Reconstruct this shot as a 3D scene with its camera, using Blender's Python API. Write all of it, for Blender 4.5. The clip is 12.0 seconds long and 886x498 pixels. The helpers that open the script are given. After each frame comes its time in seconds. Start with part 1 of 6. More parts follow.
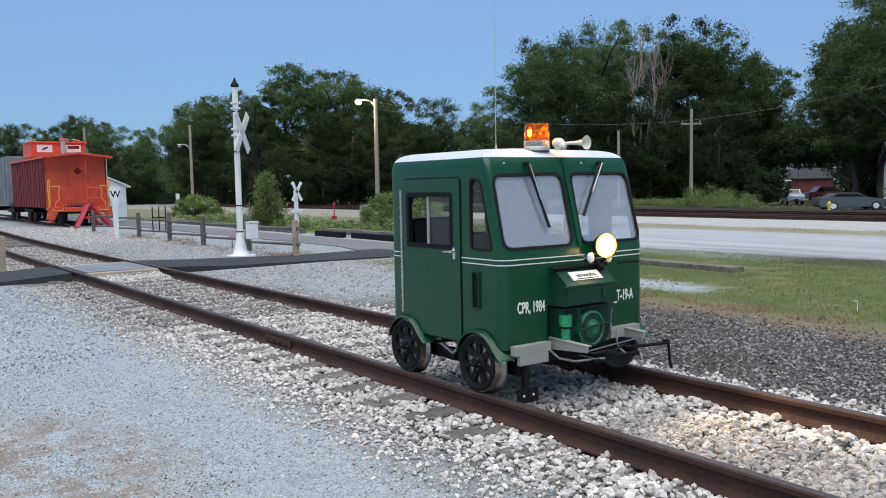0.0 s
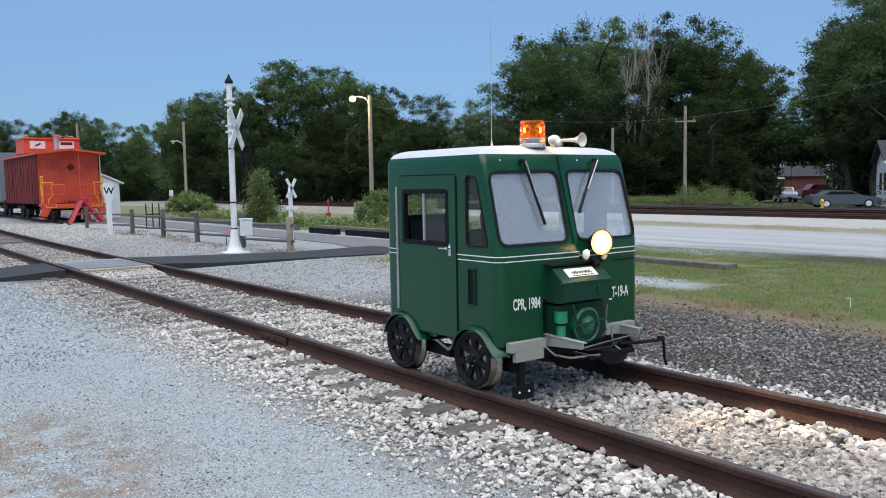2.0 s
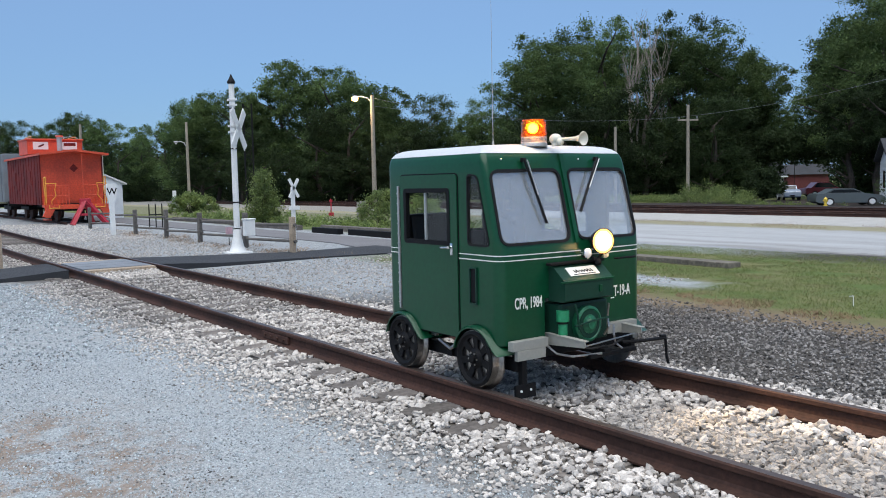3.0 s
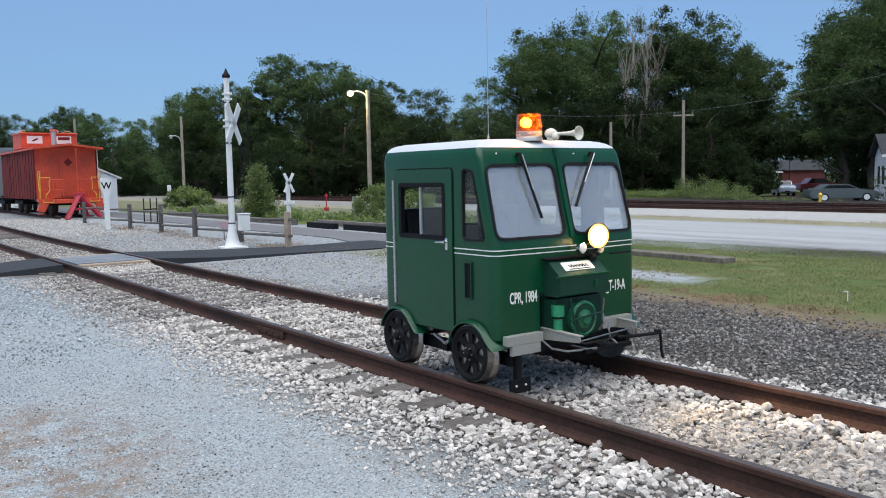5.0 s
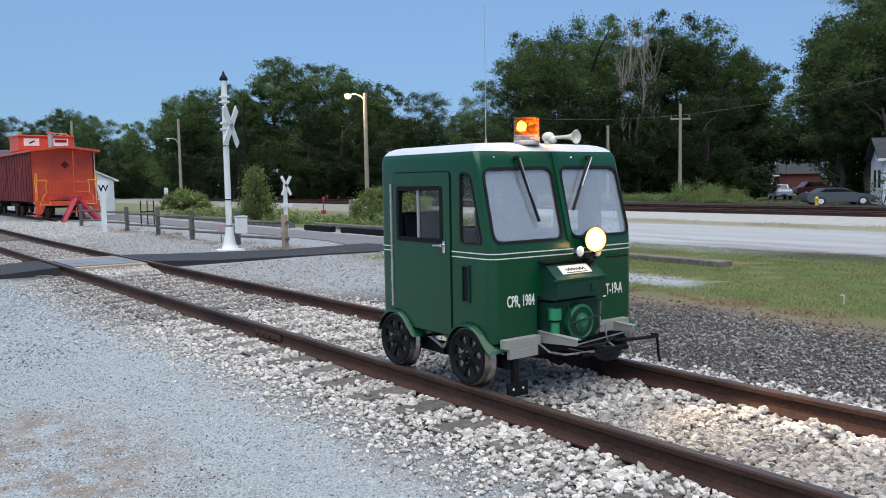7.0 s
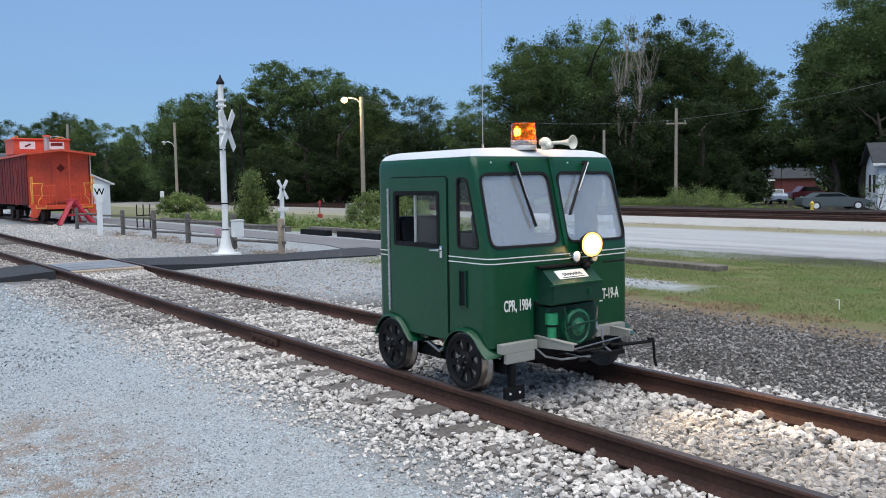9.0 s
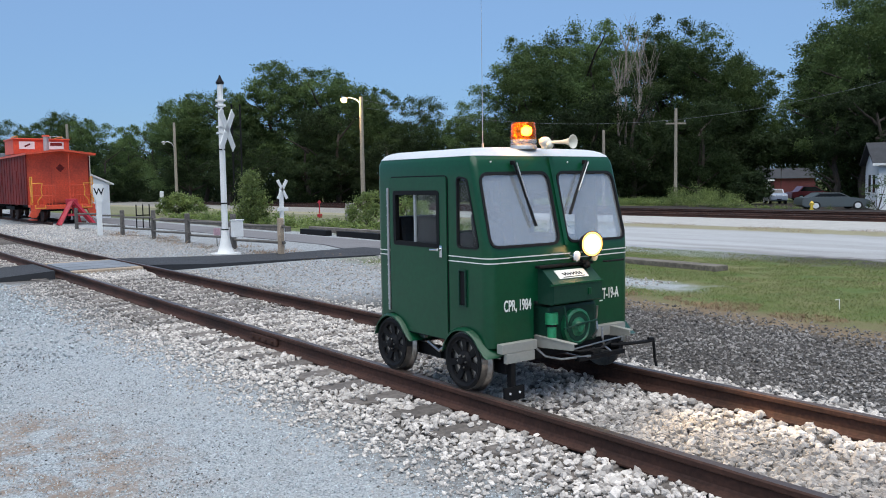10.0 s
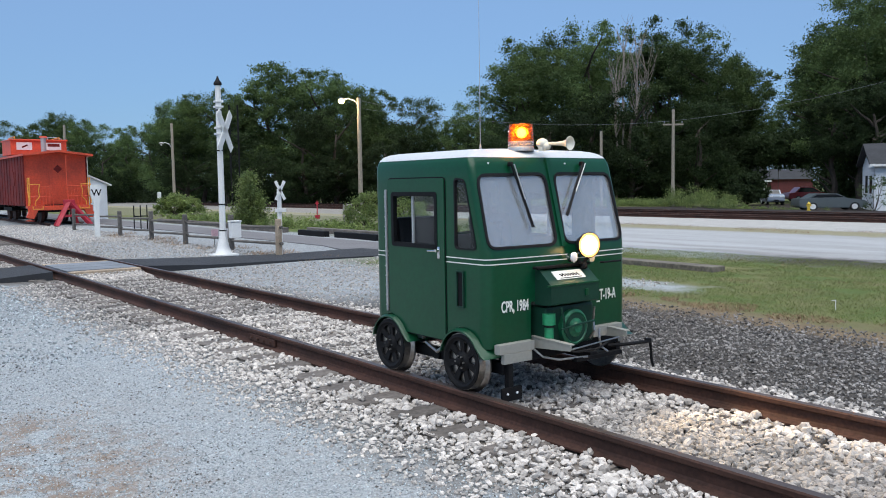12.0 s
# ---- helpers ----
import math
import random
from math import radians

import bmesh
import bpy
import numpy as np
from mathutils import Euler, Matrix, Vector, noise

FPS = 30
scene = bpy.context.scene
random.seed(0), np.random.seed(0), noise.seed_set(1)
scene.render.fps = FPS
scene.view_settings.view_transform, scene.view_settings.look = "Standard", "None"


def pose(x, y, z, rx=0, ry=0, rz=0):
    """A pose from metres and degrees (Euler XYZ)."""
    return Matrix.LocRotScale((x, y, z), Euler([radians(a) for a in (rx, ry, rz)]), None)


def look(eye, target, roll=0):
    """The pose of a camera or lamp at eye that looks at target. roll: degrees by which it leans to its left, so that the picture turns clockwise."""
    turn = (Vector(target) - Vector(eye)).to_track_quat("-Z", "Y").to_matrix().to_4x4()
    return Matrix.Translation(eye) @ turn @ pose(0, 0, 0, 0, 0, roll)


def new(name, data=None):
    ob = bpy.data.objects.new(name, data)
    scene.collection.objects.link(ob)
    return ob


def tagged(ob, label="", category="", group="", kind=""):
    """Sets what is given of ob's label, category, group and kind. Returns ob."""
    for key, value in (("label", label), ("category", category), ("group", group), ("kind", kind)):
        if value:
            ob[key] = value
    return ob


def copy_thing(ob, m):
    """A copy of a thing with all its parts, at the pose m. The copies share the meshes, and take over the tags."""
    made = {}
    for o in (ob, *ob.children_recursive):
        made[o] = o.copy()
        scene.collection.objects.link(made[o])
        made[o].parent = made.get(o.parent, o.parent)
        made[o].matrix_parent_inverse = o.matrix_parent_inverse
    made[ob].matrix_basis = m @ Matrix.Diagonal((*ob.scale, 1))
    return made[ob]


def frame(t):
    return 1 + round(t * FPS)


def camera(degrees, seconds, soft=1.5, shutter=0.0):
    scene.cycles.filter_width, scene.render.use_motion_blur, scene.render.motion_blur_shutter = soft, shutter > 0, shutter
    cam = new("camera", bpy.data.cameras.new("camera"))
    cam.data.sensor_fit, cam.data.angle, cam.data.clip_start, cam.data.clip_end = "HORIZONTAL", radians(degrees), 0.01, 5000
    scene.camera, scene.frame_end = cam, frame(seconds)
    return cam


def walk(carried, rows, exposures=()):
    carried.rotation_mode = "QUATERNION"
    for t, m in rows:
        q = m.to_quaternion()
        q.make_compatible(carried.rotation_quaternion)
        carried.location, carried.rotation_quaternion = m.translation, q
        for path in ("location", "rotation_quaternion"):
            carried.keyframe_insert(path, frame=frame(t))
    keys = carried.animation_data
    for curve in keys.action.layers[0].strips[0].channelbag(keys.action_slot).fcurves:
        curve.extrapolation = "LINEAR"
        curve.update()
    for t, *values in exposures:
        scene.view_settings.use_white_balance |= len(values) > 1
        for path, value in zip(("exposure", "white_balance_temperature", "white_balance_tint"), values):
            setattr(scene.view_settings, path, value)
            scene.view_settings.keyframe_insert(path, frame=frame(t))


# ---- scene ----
cam = camera(55.7, 12.0, soft=1.0)
PATH = [
    (0, (4.638, -4.489, 1.687), (3.027, -3.313, 1.537), -1.1),
    (0.5, (4.63, -4.489, 1.679), (3.023, -3.307, 1.529), -1.1),
    (1, (4.644, -4.501, 1.689), (3.04, -3.315, 1.536), -1.0),
    (1.5, (4.644, -4.502, 1.682), (3.042, -3.315, 1.528), -1.0),
    (2, (4.635, -4.503, 1.685), (3.033, -3.316, 1.528), -1.0),
    (2.5, (4.641, -4.502, 1.682), (3.037, -3.318, 1.526), -1.1),
    (3, (4.644, -4.497, 1.682), (3.038, -3.316, 1.524), -1.2),
    (5, (4.637, -4.488, 1.678), (3.038, -3.299, 1.508), -1.1),
    (5.5, (4.645, -4.495, 1.684), (3.048, -3.303, 1.513), -1.0),
    (6, (4.637, -4.493, 1.681), (3.041, -3.3, 1.511), -1.0),
    (6.5, (4.64, -4.492, 1.682), (3.043, -3.298, 1.515), -1.0),
    (7, (4.642, -4.496, 1.681), (3.047, -3.301, 1.518), -1.0),
    (9, (4.651, -4.511, 1.689), (3.061, -3.308, 1.535), -0.9),
    (9.5, (4.646, -4.508, 1.687), (3.055, -3.304, 1.533), -0.9),
    (10, (4.641, -4.505, 1.685), (3.051, -3.301, 1.531), -0.9),
    (10.5, (4.646, -4.507, 1.687), (3.057, -3.302, 1.533), -0.9),
    (11, (4.642, -4.511, 1.686), (3.054, -3.305, 1.533), -0.9),
    (11.5, (4.653, -4.519, 1.689), (3.066, -3.311, 1.536), -0.9),
    (12, (4.662, -4.522, 1.689), (3.076, -3.314, 1.537), -0.9),
]
walk(cam, [(t, look(eye, target, roll)) for t, eye, target, roll in PATH])

# ---- light ----
world = bpy.data.worlds.new("dusk_sky")
scene.world = world
world.use_nodes = True
wn = world.node_tree
sky = wn.nodes.new("ShaderNodeTexSky")
sky.sky_type = "NISHITA"
sky.sun_disc = False
sky.sun_elevation = radians(10.0)
sky.sun_rotation = radians(128.0)
sky.air_density, sky.dust_density, sky.ozone_density = 1.0, 0.15, 6.0
tint = wn.nodes.new("ShaderNodeMix")
tint.data_type = "RGBA"
tint.inputs["Factor"].default_value = 0.72
tint.inputs["B"].default_value = (1.66, 2.48, 3.9, 1)
wn.links.new(sky.outputs[0], tint.inputs["A"])
wn.links.new(tint.outputs["Result"], wn.nodes["Background"].inputs[0])
wn.nodes["Background"].inputs[1].default_value = 0.1

sun_data = bpy.data.lights.new("sun", "SUN")
sun_data.energy, sun_data.angle, sun_data.color = 2.3, radians(80), (1.0, 0.98, 0.94)
sun = new("sun", sun_data)
sun.matrix_world = look((9, -8, 40), (0, 0, 0))
scene.view_settings.exposure = 0.8


# ---- mesh helpers ----
def link_mesh(name, bm, material, smooth=False):
    me = bpy.data.meshes.new(name)
    bm.normal_update()
    bm.to_mesh(me)
    bm.free()
    for p in me.polygons:
        p.use_smooth = smooth
    if smooth:
        me.set_sharp_from_angle(angle=radians(42))
    if material:
        me.materials.append(material)
    return me


def part(name, bm, material, parent=None, label="", smooth=False):
    """One mesh object from a bmesh or a mesh, under its thing."""
    me = bm if isinstance(bm, bpy.types.Mesh) else link_mesh(name, bm, material, smooth)
    ob = new(name, me)
    ob.parent = parent
    return tagged(ob, label)


def thing(name, label, category, group="", kind="", m=None):
    ob = new(name)
    ob.empty_display_size = 0.1
    if m is not None:
        ob.matrix_basis = m
    return tagged(ob, label, category, group, kind)


def box(bm, c, s, bevel=0.0, turn=None, seg=2):
    r = bmesh.ops.create_cube(bm, size=1.0)
    vs = r["verts"]
    bmesh.ops.scale(bm, vec=s, verts=vs)
    if bevel:
        es = list({e for v in vs for e in v.link_edges})
        r = bmesh.ops.bevel(bm, geom=es, offset=bevel, segments=seg, profile=0.6, affect="EDGES")
        vs = list({v for f in r["faces"] for v in f.verts} | {v for v in vs if v.is_valid})
    if turn is not None:
        bmesh.ops.rotate(bm, cent=(0, 0, 0), matrix=turn.to_3x3(), verts=vs)
    bmesh.ops.translate(bm, vec=c, verts=vs)
    return bm


def cyl(bm, a, b, r0, r1=None, seg=12, caps=True):
    a, b = Vector(a), Vector(b)
    r1 = r0 if r1 is None else r1
    d = b - a
    r = bmesh.ops.create_cone(bm, cap_ends=caps, segments=seg, radius1=r0, radius2=max(r1, 1e-5), depth=d.length)
    m = Matrix.Translation((a + b) / 2) @ d.to_track_quat("Z", "Y").to_matrix().to_4x4()
    bmesh.ops.transform(bm, matrix=m, verts=r["verts"])
    return bm


def tube(bm, pts, r, seg=8):
    for a, b in zip(pts[:-1], pts[1:]):
        cyl(bm, a, b, r, r, seg)
    for p in pts[1:-1]:
        q = bmesh.ops.create_uvsphere(bm, u_segments=seg, v_segments=6, radius=r)
        bmesh.ops.translate(bm, vec=p, verts=q["verts"])
    return bm


def ball(bm, c, r, u=12, v=8, scale=(1, 1, 1)):
    q = bmesh.ops.create_uvsphere(bm, u_segments=u, v_segments=v, radius=r)
    bmesh.ops.scale(bm, vec=scale, verts=q["verts"])
    bmesh.ops.translate(bm, vec=c, verts=q["verts"])
    return bm


def prism(bm, pts, a, b, axis="y"):
    """The polygon pts, swept from a to b along the axis. pts are (x, z) for y, (y, z) for x, (x, y) for z."""
    def at(p, w):
        return {"y": (p[0], w, p[1]), "x": (w, p[0], p[1]), "z": (p[0], p[1], w)}[axis]
    lo, hi = [bm.verts.new(at(p, a)) for p in pts], [bm.verts.new(at(p, b)) for p in pts]
    n = len(pts)
    bm.faces.new(lo)
    bm.faces.new(hi[::-1])
    for i in range(n):
        bm.faces.new((lo[i], hi[i], hi[(i + 1) % n], lo[(i + 1) % n]))
    bmesh.ops.recalc_face_normals(bm, faces=bm.faces[:])
    return bm


def lathe(bm, prof, seg=24, m=None):
    """A profile of (radius, height), turned round z."""
    rings = []
    for r, z in prof:
        rings.append([bm.verts.new((r * math.cos(2 * math.pi * i / seg), r * math.sin(2 * math.pi * i / seg), z)) for i in range(seg)])
    for p, q in zip(rings[:-1], rings[1:]):
        for i in range(seg):
            bm.faces.new((p[i], p[(i + 1) % seg], q[(i + 1) % seg], q[i]))
    bm.faces.new(rings[0][::-1])
    bm.faces.new(rings[-1])
    vs = [v for ring in rings for v in ring]
    if m is not None:
        bmesh.ops.transform(bm, matrix=m, verts=vs)
    bmesh.ops.recalc_face_normals(bm, faces=bm.faces[:])
    return bm


def B():
    return bmesh.new()


def one(f, *args, **kw):
    return f(bmesh.new(), *args, **kw)


# ---- materials ----
def mat(name, col, rough=0.7, metal=0.0, vary=0.25, scale=3.0, fine=40.0, bump=0.15, col2=None, mix_at=0.55, island=0.0, rand=0.0, coat=0.0, emit=None, glow=0.0, spec=0.5):
    """A surface with broad stains, fine grain and relief."""
    m = bpy.data.materials.new(name)
    m.use_nodes = True
    nt = m.node_tree
    N, L = nt.nodes, nt.links
    p = N["Principled BSDF"]
    p.inputs["Roughness"].default_value, p.inputs["Metallic"].default_value = rough, metal
    p.inputs["Coat Weight"].default_value = coat
    p.inputs["Coat Roughness"].default_value = 0.2
    p.inputs["Specular IOR Level"].default_value = spec
    tc = N.new("ShaderNodeTexCoord")
    n1, n2 = N.new("ShaderNodeTexNoise"), N.new("ShaderNodeTexNoise")
    for n, s in ((n1, scale), (n2, fine)):
        n.inputs["Scale"].default_value = s
        n.inputs["Detail"].default_value = 6
        L.new(tc.outputs["Object"], n.inputs["Vector"])
    ramp = N.new("ShaderNodeMapRange")
    ramp.inputs["From Min"].default_value, ramp.inputs["From Max"].default_value = mix_at - 0.16, mix_at + 0.16
    L.new(n1.outputs[0], ramp.inputs["Value"])
    mix = N.new("ShaderNodeMix")
    mix.data_type = "RGBA"
    c2 = col2 or tuple(c * (1 - vary) for c in col)
    mix.inputs["A"].default_value, mix.inputs["B"].default_value = (*col, 1), (*c2, 1)
    L.new(ramp.outputs[0], mix.inputs["Factor"])
    hsv = N.new("ShaderNodeHueSaturation")
    L.new(mix.outputs["Result"], hsv.inputs["Color"])
    val = N.new("ShaderNodeMapRange")
    val.inputs["From Min"].default_value, val.inputs["From Max"].default_value = 0.25, 0.75
    val.inputs["To Min"].default_value, val.inputs["To Max"].default_value = 1 - vary, 1 + vary
    L.new(n2.outputs[0], val.inputs["Value"])
    last = val.outputs[0]
    for amount, kind, out in ((island, "ShaderNodeNewGeometry", "Random Per Island"), (rand, "ShaderNodeObjectInfo", "Random")):
        if amount:
            src = N.new(kind)
            mr = N.new("ShaderNodeMapRange")
            mr.inputs["To Min"].default_value, mr.inputs["To Max"].default_value = 1 - amount, 1 + amount
            L.new(src.outputs[out], mr.inputs["Value"])
            mul = N.new("ShaderNodeMath")
            mul.operation = "MULTIPLY"
            L.new(last, mul.inputs[0])
            L.new(mr.outputs[0], mul.inputs[1])
            last = mul.outputs[0]
    L.new(last, hsv.inputs["Value"])
    L.new(hsv.outputs[0], p.inputs["Base Color"])
    if bump:
        b = N.new("ShaderNodeBump")
        b.inputs["Strength"].default_value = bump
        b.inputs["Distance"].default_value = 0.02
        L.new(n2.outputs[0], b.inputs["Height"])
        L.new(b.outputs[0], p.inputs["Normal"])
    if emit:
        p.inputs["Emission Color"].default_value, p.inputs["Emission Strength"].default_value = (*emit, 1), glow
    return m


M_green = mat("green_paint", (0.003, 0.058, 0.023), 0.28, vary=0.12, scale=1.5, fine=30, bump=0.01, coat=0.28, spec=0.28)
M_green_dark = mat("dark_green_panel", (0.008, 0.042, 0.026), 0.4, vary=0.15, bump=0.02, spec=0.3)
M_flywheel = mat("engine_green", (0.012, 0.13, 0.06), 0.45, vary=0.35, scale=12, bump=0.1)
M_green_bright = mat("bright_green_paint", (0.02, 0.25, 0.11), 0.4, vary=0.2, bump=0.02)
M_white_roof = mat("white_roof_paint", (0.6, 0.62, 0.64), 0.45, vary=0.06, bump=0.03)
M_white = mat("white_paint", (0.78, 0.78, 0.76), 0.5, vary=0.08, scale=4, bump=0.04)
M_line = mat("white_lettering", (0.8, 0.8, 0.74), 0.5, vary=0.04, bump=0)
M_black = mat("black_paint", (0.007, 0.007, 0.008), 0.6, vary=0.3, bump=0.08, spec=0.2)
M_rubber = mat("black_rubber", (0.01, 0.01, 0.011), 0.65, spec=0.25, vary=0.2, bump=0.03)
M_steel = mat("worn_bright_steel", (0.42, 0.4, 0.38), 0.32, 1.0, vary=0.25, scale=8, bump=0.08)
M_alu = mat("dull_aluminium", (0.5, 0.5, 0.49), 0.5, 0.7, vary=0.15, bump=0.05)
M_grey_paint = mat("grey_bumper_paint", (0.3, 0.3, 0.27), 0.5, vary=0.06, bump=0.01)
M_rust = mat("rusty_rail_steel", (0.07, 0.033, 0.024), 0.75, 0.0, vary=0.35, scale=2, spec=0.3, col2=(0.034, 0.018, 0.014), bump=0.2)
M_railtop = mat("polished_rail_head", (0.085, 0.066, 0.058), 0.42, 0.3, vary=0.2, scale=2, bump=0.05)
M_wood = mat("weathered_grey_wood", (0.135, 0.122, 0.11), 0.85, vary=0.35, scale=3, fine=25, bump=0.4)
M_tie = mat("weathered_tie_wood", (0.17, 0.15, 0.135), 0.9, vary=0.4, scale=3, fine=22, bump=0.5, rand=0.3)
M_wood_pale = mat("pale_timber", (0.42, 0.33, 0.24), 0.85, vary=0.3, scale=3, fine=30, bump=0.4)
M_asphalt = mat("fresh_asphalt", (0.032, 0.034, 0.039), 0.85, vary=0.25, scale=1.5, fine=90, bump=0.3)
M_asphalt_old = mat("worn_asphalt", (0.17, 0.165, 0.17), 0.85, vary=0.2, scale=0.6, fine=60, bump=0.3)
M_steelplate = mat("weathered_grey_plank", (0.2, 0.22, 0.245), 0.7, 0.0, vary=0.25, scale=1.5, bump=0.06)
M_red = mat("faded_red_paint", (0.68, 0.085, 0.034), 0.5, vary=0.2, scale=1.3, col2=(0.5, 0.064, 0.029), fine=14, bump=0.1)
M_red_side = mat("dark_red_side", (0.19, 0.025, 0.021), 0.65, vary=0.3, scale=1.0, spec=0.2, col2=(0.09, 0.014, 0.014), fine=12, bump=0.1)
M_bright_red = mat("bumping_post_red", (0.45, 0.02, 0.04), 0.5, vary=0.2, bump=0.05)
M_yellow = mat("yellow_paint", (0.7, 0.5, 0.06), 0.5, vary=0.15, bump=0.04)
M_orange_rail = mat("orange_handrail", (0.8, 0.36, 0.05), 0.5, vary=0.15, bump=0)
M_greycar = mat("grey_freight_paint", (0.2, 0.22, 0.24), 0.7, vary=0.25, scale=0.8, bump=0.1)
M_stone = mat("limestone_ballast", (0.42, 0.39, 0.36), 0.9, vary=0.22, scale=10, fine=60, bump=0.4, island=0.4, rand=0.3)
M_stone_dark = mat("grey_gravel", (0.225, 0.212, 0.2), 0.9, vary=0.25, scale=0.8, col2=(0.115, 0.104, 0.096), fine=60, bump=0.3, island=0.75)
M_stone_fine = mat("fine_limestone_gravel", (0.4, 0.445, 0.465), 0.9, vary=0.25, scale=8, fine=60, bump=0.3, island=0.5)
M_bark = mat("grey_bark", (0.06, 0.048, 0.038), 0.9, vary=0.4, scale=2, fine=12, bump=0.5)
M_bark_pale = mat("bare_dead_wood", (0.3, 0.26, 0.22), 0.9, vary=0.3, scale=2, fine=12, bump=0.4)
# Low leaves darker, tall crowns lighter: shade and skylight put in the colour.
M_leaf_low = mat("low_leaves_shade_toned", (0.038, 0.06, 0.024), 0.65, vary=0.3, scale=0.3, fine=1.5, bump=0, island=0.3, rand=0.3, col2=(0.02, 0.033, 0.013), spec=0.15)
M_leaf = mat("tree_leaves_light_toned", (0.108, 0.158, 0.056), 0.65, vary=0.3, scale=0.22, fine=1.2, bump=0, island=0.3, rand=0.35, col2=(0.05, 0.086, 0.034), spec=0.15)
M_leaf_light = mat("light_shrub_leaves", (0.22, 0.28, 0.085), 0.6, vary=0.3, scale=1.5, fine=6, bump=0, island=0.45, rand=0.15, col2=(0.08, 0.13, 0.04))
M_grass = mat("grass_blades", (0.165, 0.215, 0.06), 0.7, vary=0.2, scale=1.5, fine=6, bump=0, island=0.3, col2=(0.2, 0.2, 0.085))
M_straw = mat("dry_grass_blades", (0.3, 0.2, 0.12), 0.8, vary=0.3, scale=2, fine=8, bump=0, island=0.35)
M_concrete = mat("old_concrete", (0.3, 0.28, 0.25), 0.9, vary=0.3, scale=2, fine=20, bump=0.4)
M_brick = mat("red_brick_wall", (0.14, 0.036, 0.036), 0.85, vary=0.25, scale=1, fine=8, bump=0.2)
M_shingle = mat("grey_shingles", (0.036, 0.038, 0.043), 0.9, vary=0.3, scale=1, fine=8, bump=0.3)
M_siding = mat("white_siding", (0.72, 0.75, 0.78), 0.6, vary=0.08, bump=0.05)
M_pole = mat("weathered_pole_wood", (0.33, 0.29, 0.23), 0.85, vary=0.25, scale=1, fine=10, bump=0.3)
M_insul = mat("white_porcelain", (0.8, 0.8, 0.8), 0.25, vary=0.05, bump=0)
M_carpaint = mat("silver_grey_car_paint", (0.13, 0.15, 0.155), 0.3, 0.4, vary=0.05, bump=0, coat=0.6)
M_carblue = mat("pale_blue_car_paint", (0.35, 0.4, 0.48), 0.3, 0.4, vary=0.05, bump=0, coat=0.6)
M_carred = mat("dark_red_car_paint", (0.25, 0.02, 0.03), 0.3, 0.2, vary=0.05, bump=0, coat=0.6)
M_tyre = mat("tyre_rubber", (0.02, 0.02, 0.02), 0.8, vary=0.2, bump=0.1)
M_darkglass = mat("dark_window_glass", (0.015, 0.018, 0.022), 0.08, vary=0.1, bump=0)
M_headlamp = mat("lit_headlamp", (1, 0.85, 0.6), 0.3, bump=0, emit=(1.0, 0.72, 0.34), glow=16)
M_lamp_halo = mat("lamp_halo_glow", (1, 0.6, 0.2), 0.3, bump=0, emit=(1.0, 0.45, 0.08), glow=2.0)
M_bulb = mat("lit_amber_bulb", (1, 0.6, 0.2), 0.3, bump=0, emit=(1.0, 0.42, 0.06), glow=160)
M_streetbulb = mat("lit_sodium_lamp", (1, 0.8, 0.5), 0.3, bump=0, emit=(1.0, 0.52, 0.14), glow=9)
M_chrome = mat("chrome", (0.75, 0.75, 0.75), 0.12, 1.0, vary=0.05, bump=0)
M_cream = mat("cream_horn_paint", (0.75, 0.72, 0.6), 0.4, vary=0.05, bump=0)
M_seat = mat("dark_seat_vinyl", (0.02, 0.02, 0.022), 0.5, vary=0.2, bump=0.1)
M_inside = mat("grey_cab_lining", (0.2, 0.21, 0.21), 0.7, vary=0.15, bump=0.05)


def let_through(m, share):
    """Thin leaves let some of the light through."""
    N, L = m.node_tree.nodes, m.node_tree.links
    tr, mx = N.new("ShaderNodeBsdfTranslucent"), N.new("ShaderNodeMixShader")
    p = N["Principled BSDF"]
    L.new(p.inputs["Base Color"].links[0].from_socket, tr.inputs[0])
    mx.inputs[0].default_value = share
    L.new(p.outputs[0], mx.inputs[1])
    L.new(tr.outputs[0], mx.inputs[2])
    L.new(mx.outputs[0], N["Material Output"].inputs[0])


for m_leafy in (M_leaf, M_leaf_low, M_leaf_light, M_grass):
    let_through(m_leafy, 0.4)


def glass(name, haze, tint, gloss=0.12, haze_col=(0.55, 0.6, 0.68), rough=0.03):
    """A window pane: clear, with a pale diffuse film and a reflection."""
    m = bpy.data.materials.new(name)
    m.use_nodes = True
    nt = m.node_tree
    N, L = nt.nodes, nt.links
    N.remove(N["Principled BSDF"])
    tr, df, gl = N.new("ShaderNodeBsdfTransparent"), N.new("ShaderNodeBsdfDiffuse"), N.new("ShaderNodeBsdfGlossy")
    tr.inputs[0].default_value, df.inputs[0].default_value = (*tint, 1), (*haze_col, 1)
    gl.inputs["Roughness"].default_value = rough
    a, b, fr = N.new("ShaderNodeMixShader"), N.new("ShaderNodeMixShader"), N.new("ShaderNodeLayerWeight")
    pw = N.new("ShaderNodeMath")
    pw.operation = "POWER"
    pw.inputs[1].default_value = 4.0
    L.new(fr.outputs["Facing"], pw.inputs[0])
    add = N.new("ShaderNodeMath")
    add.inputs[1].default_value = gloss
    L.new(pw.outputs[0], add.inputs[0])
    a.inputs[0].default_value = haze
    L.new(tr.outputs[0], a.inputs[1])
    L.new(df.outputs[0], a.inputs[2])
    L.new(add.outputs[0], b.inputs[0])
    L.new(a.outputs[0], b.inputs[1])
    L.new(gl.outputs[0], b.inputs[2])
    L.new(b.outputs[0], N["Material Output"].inputs[0])
    return m


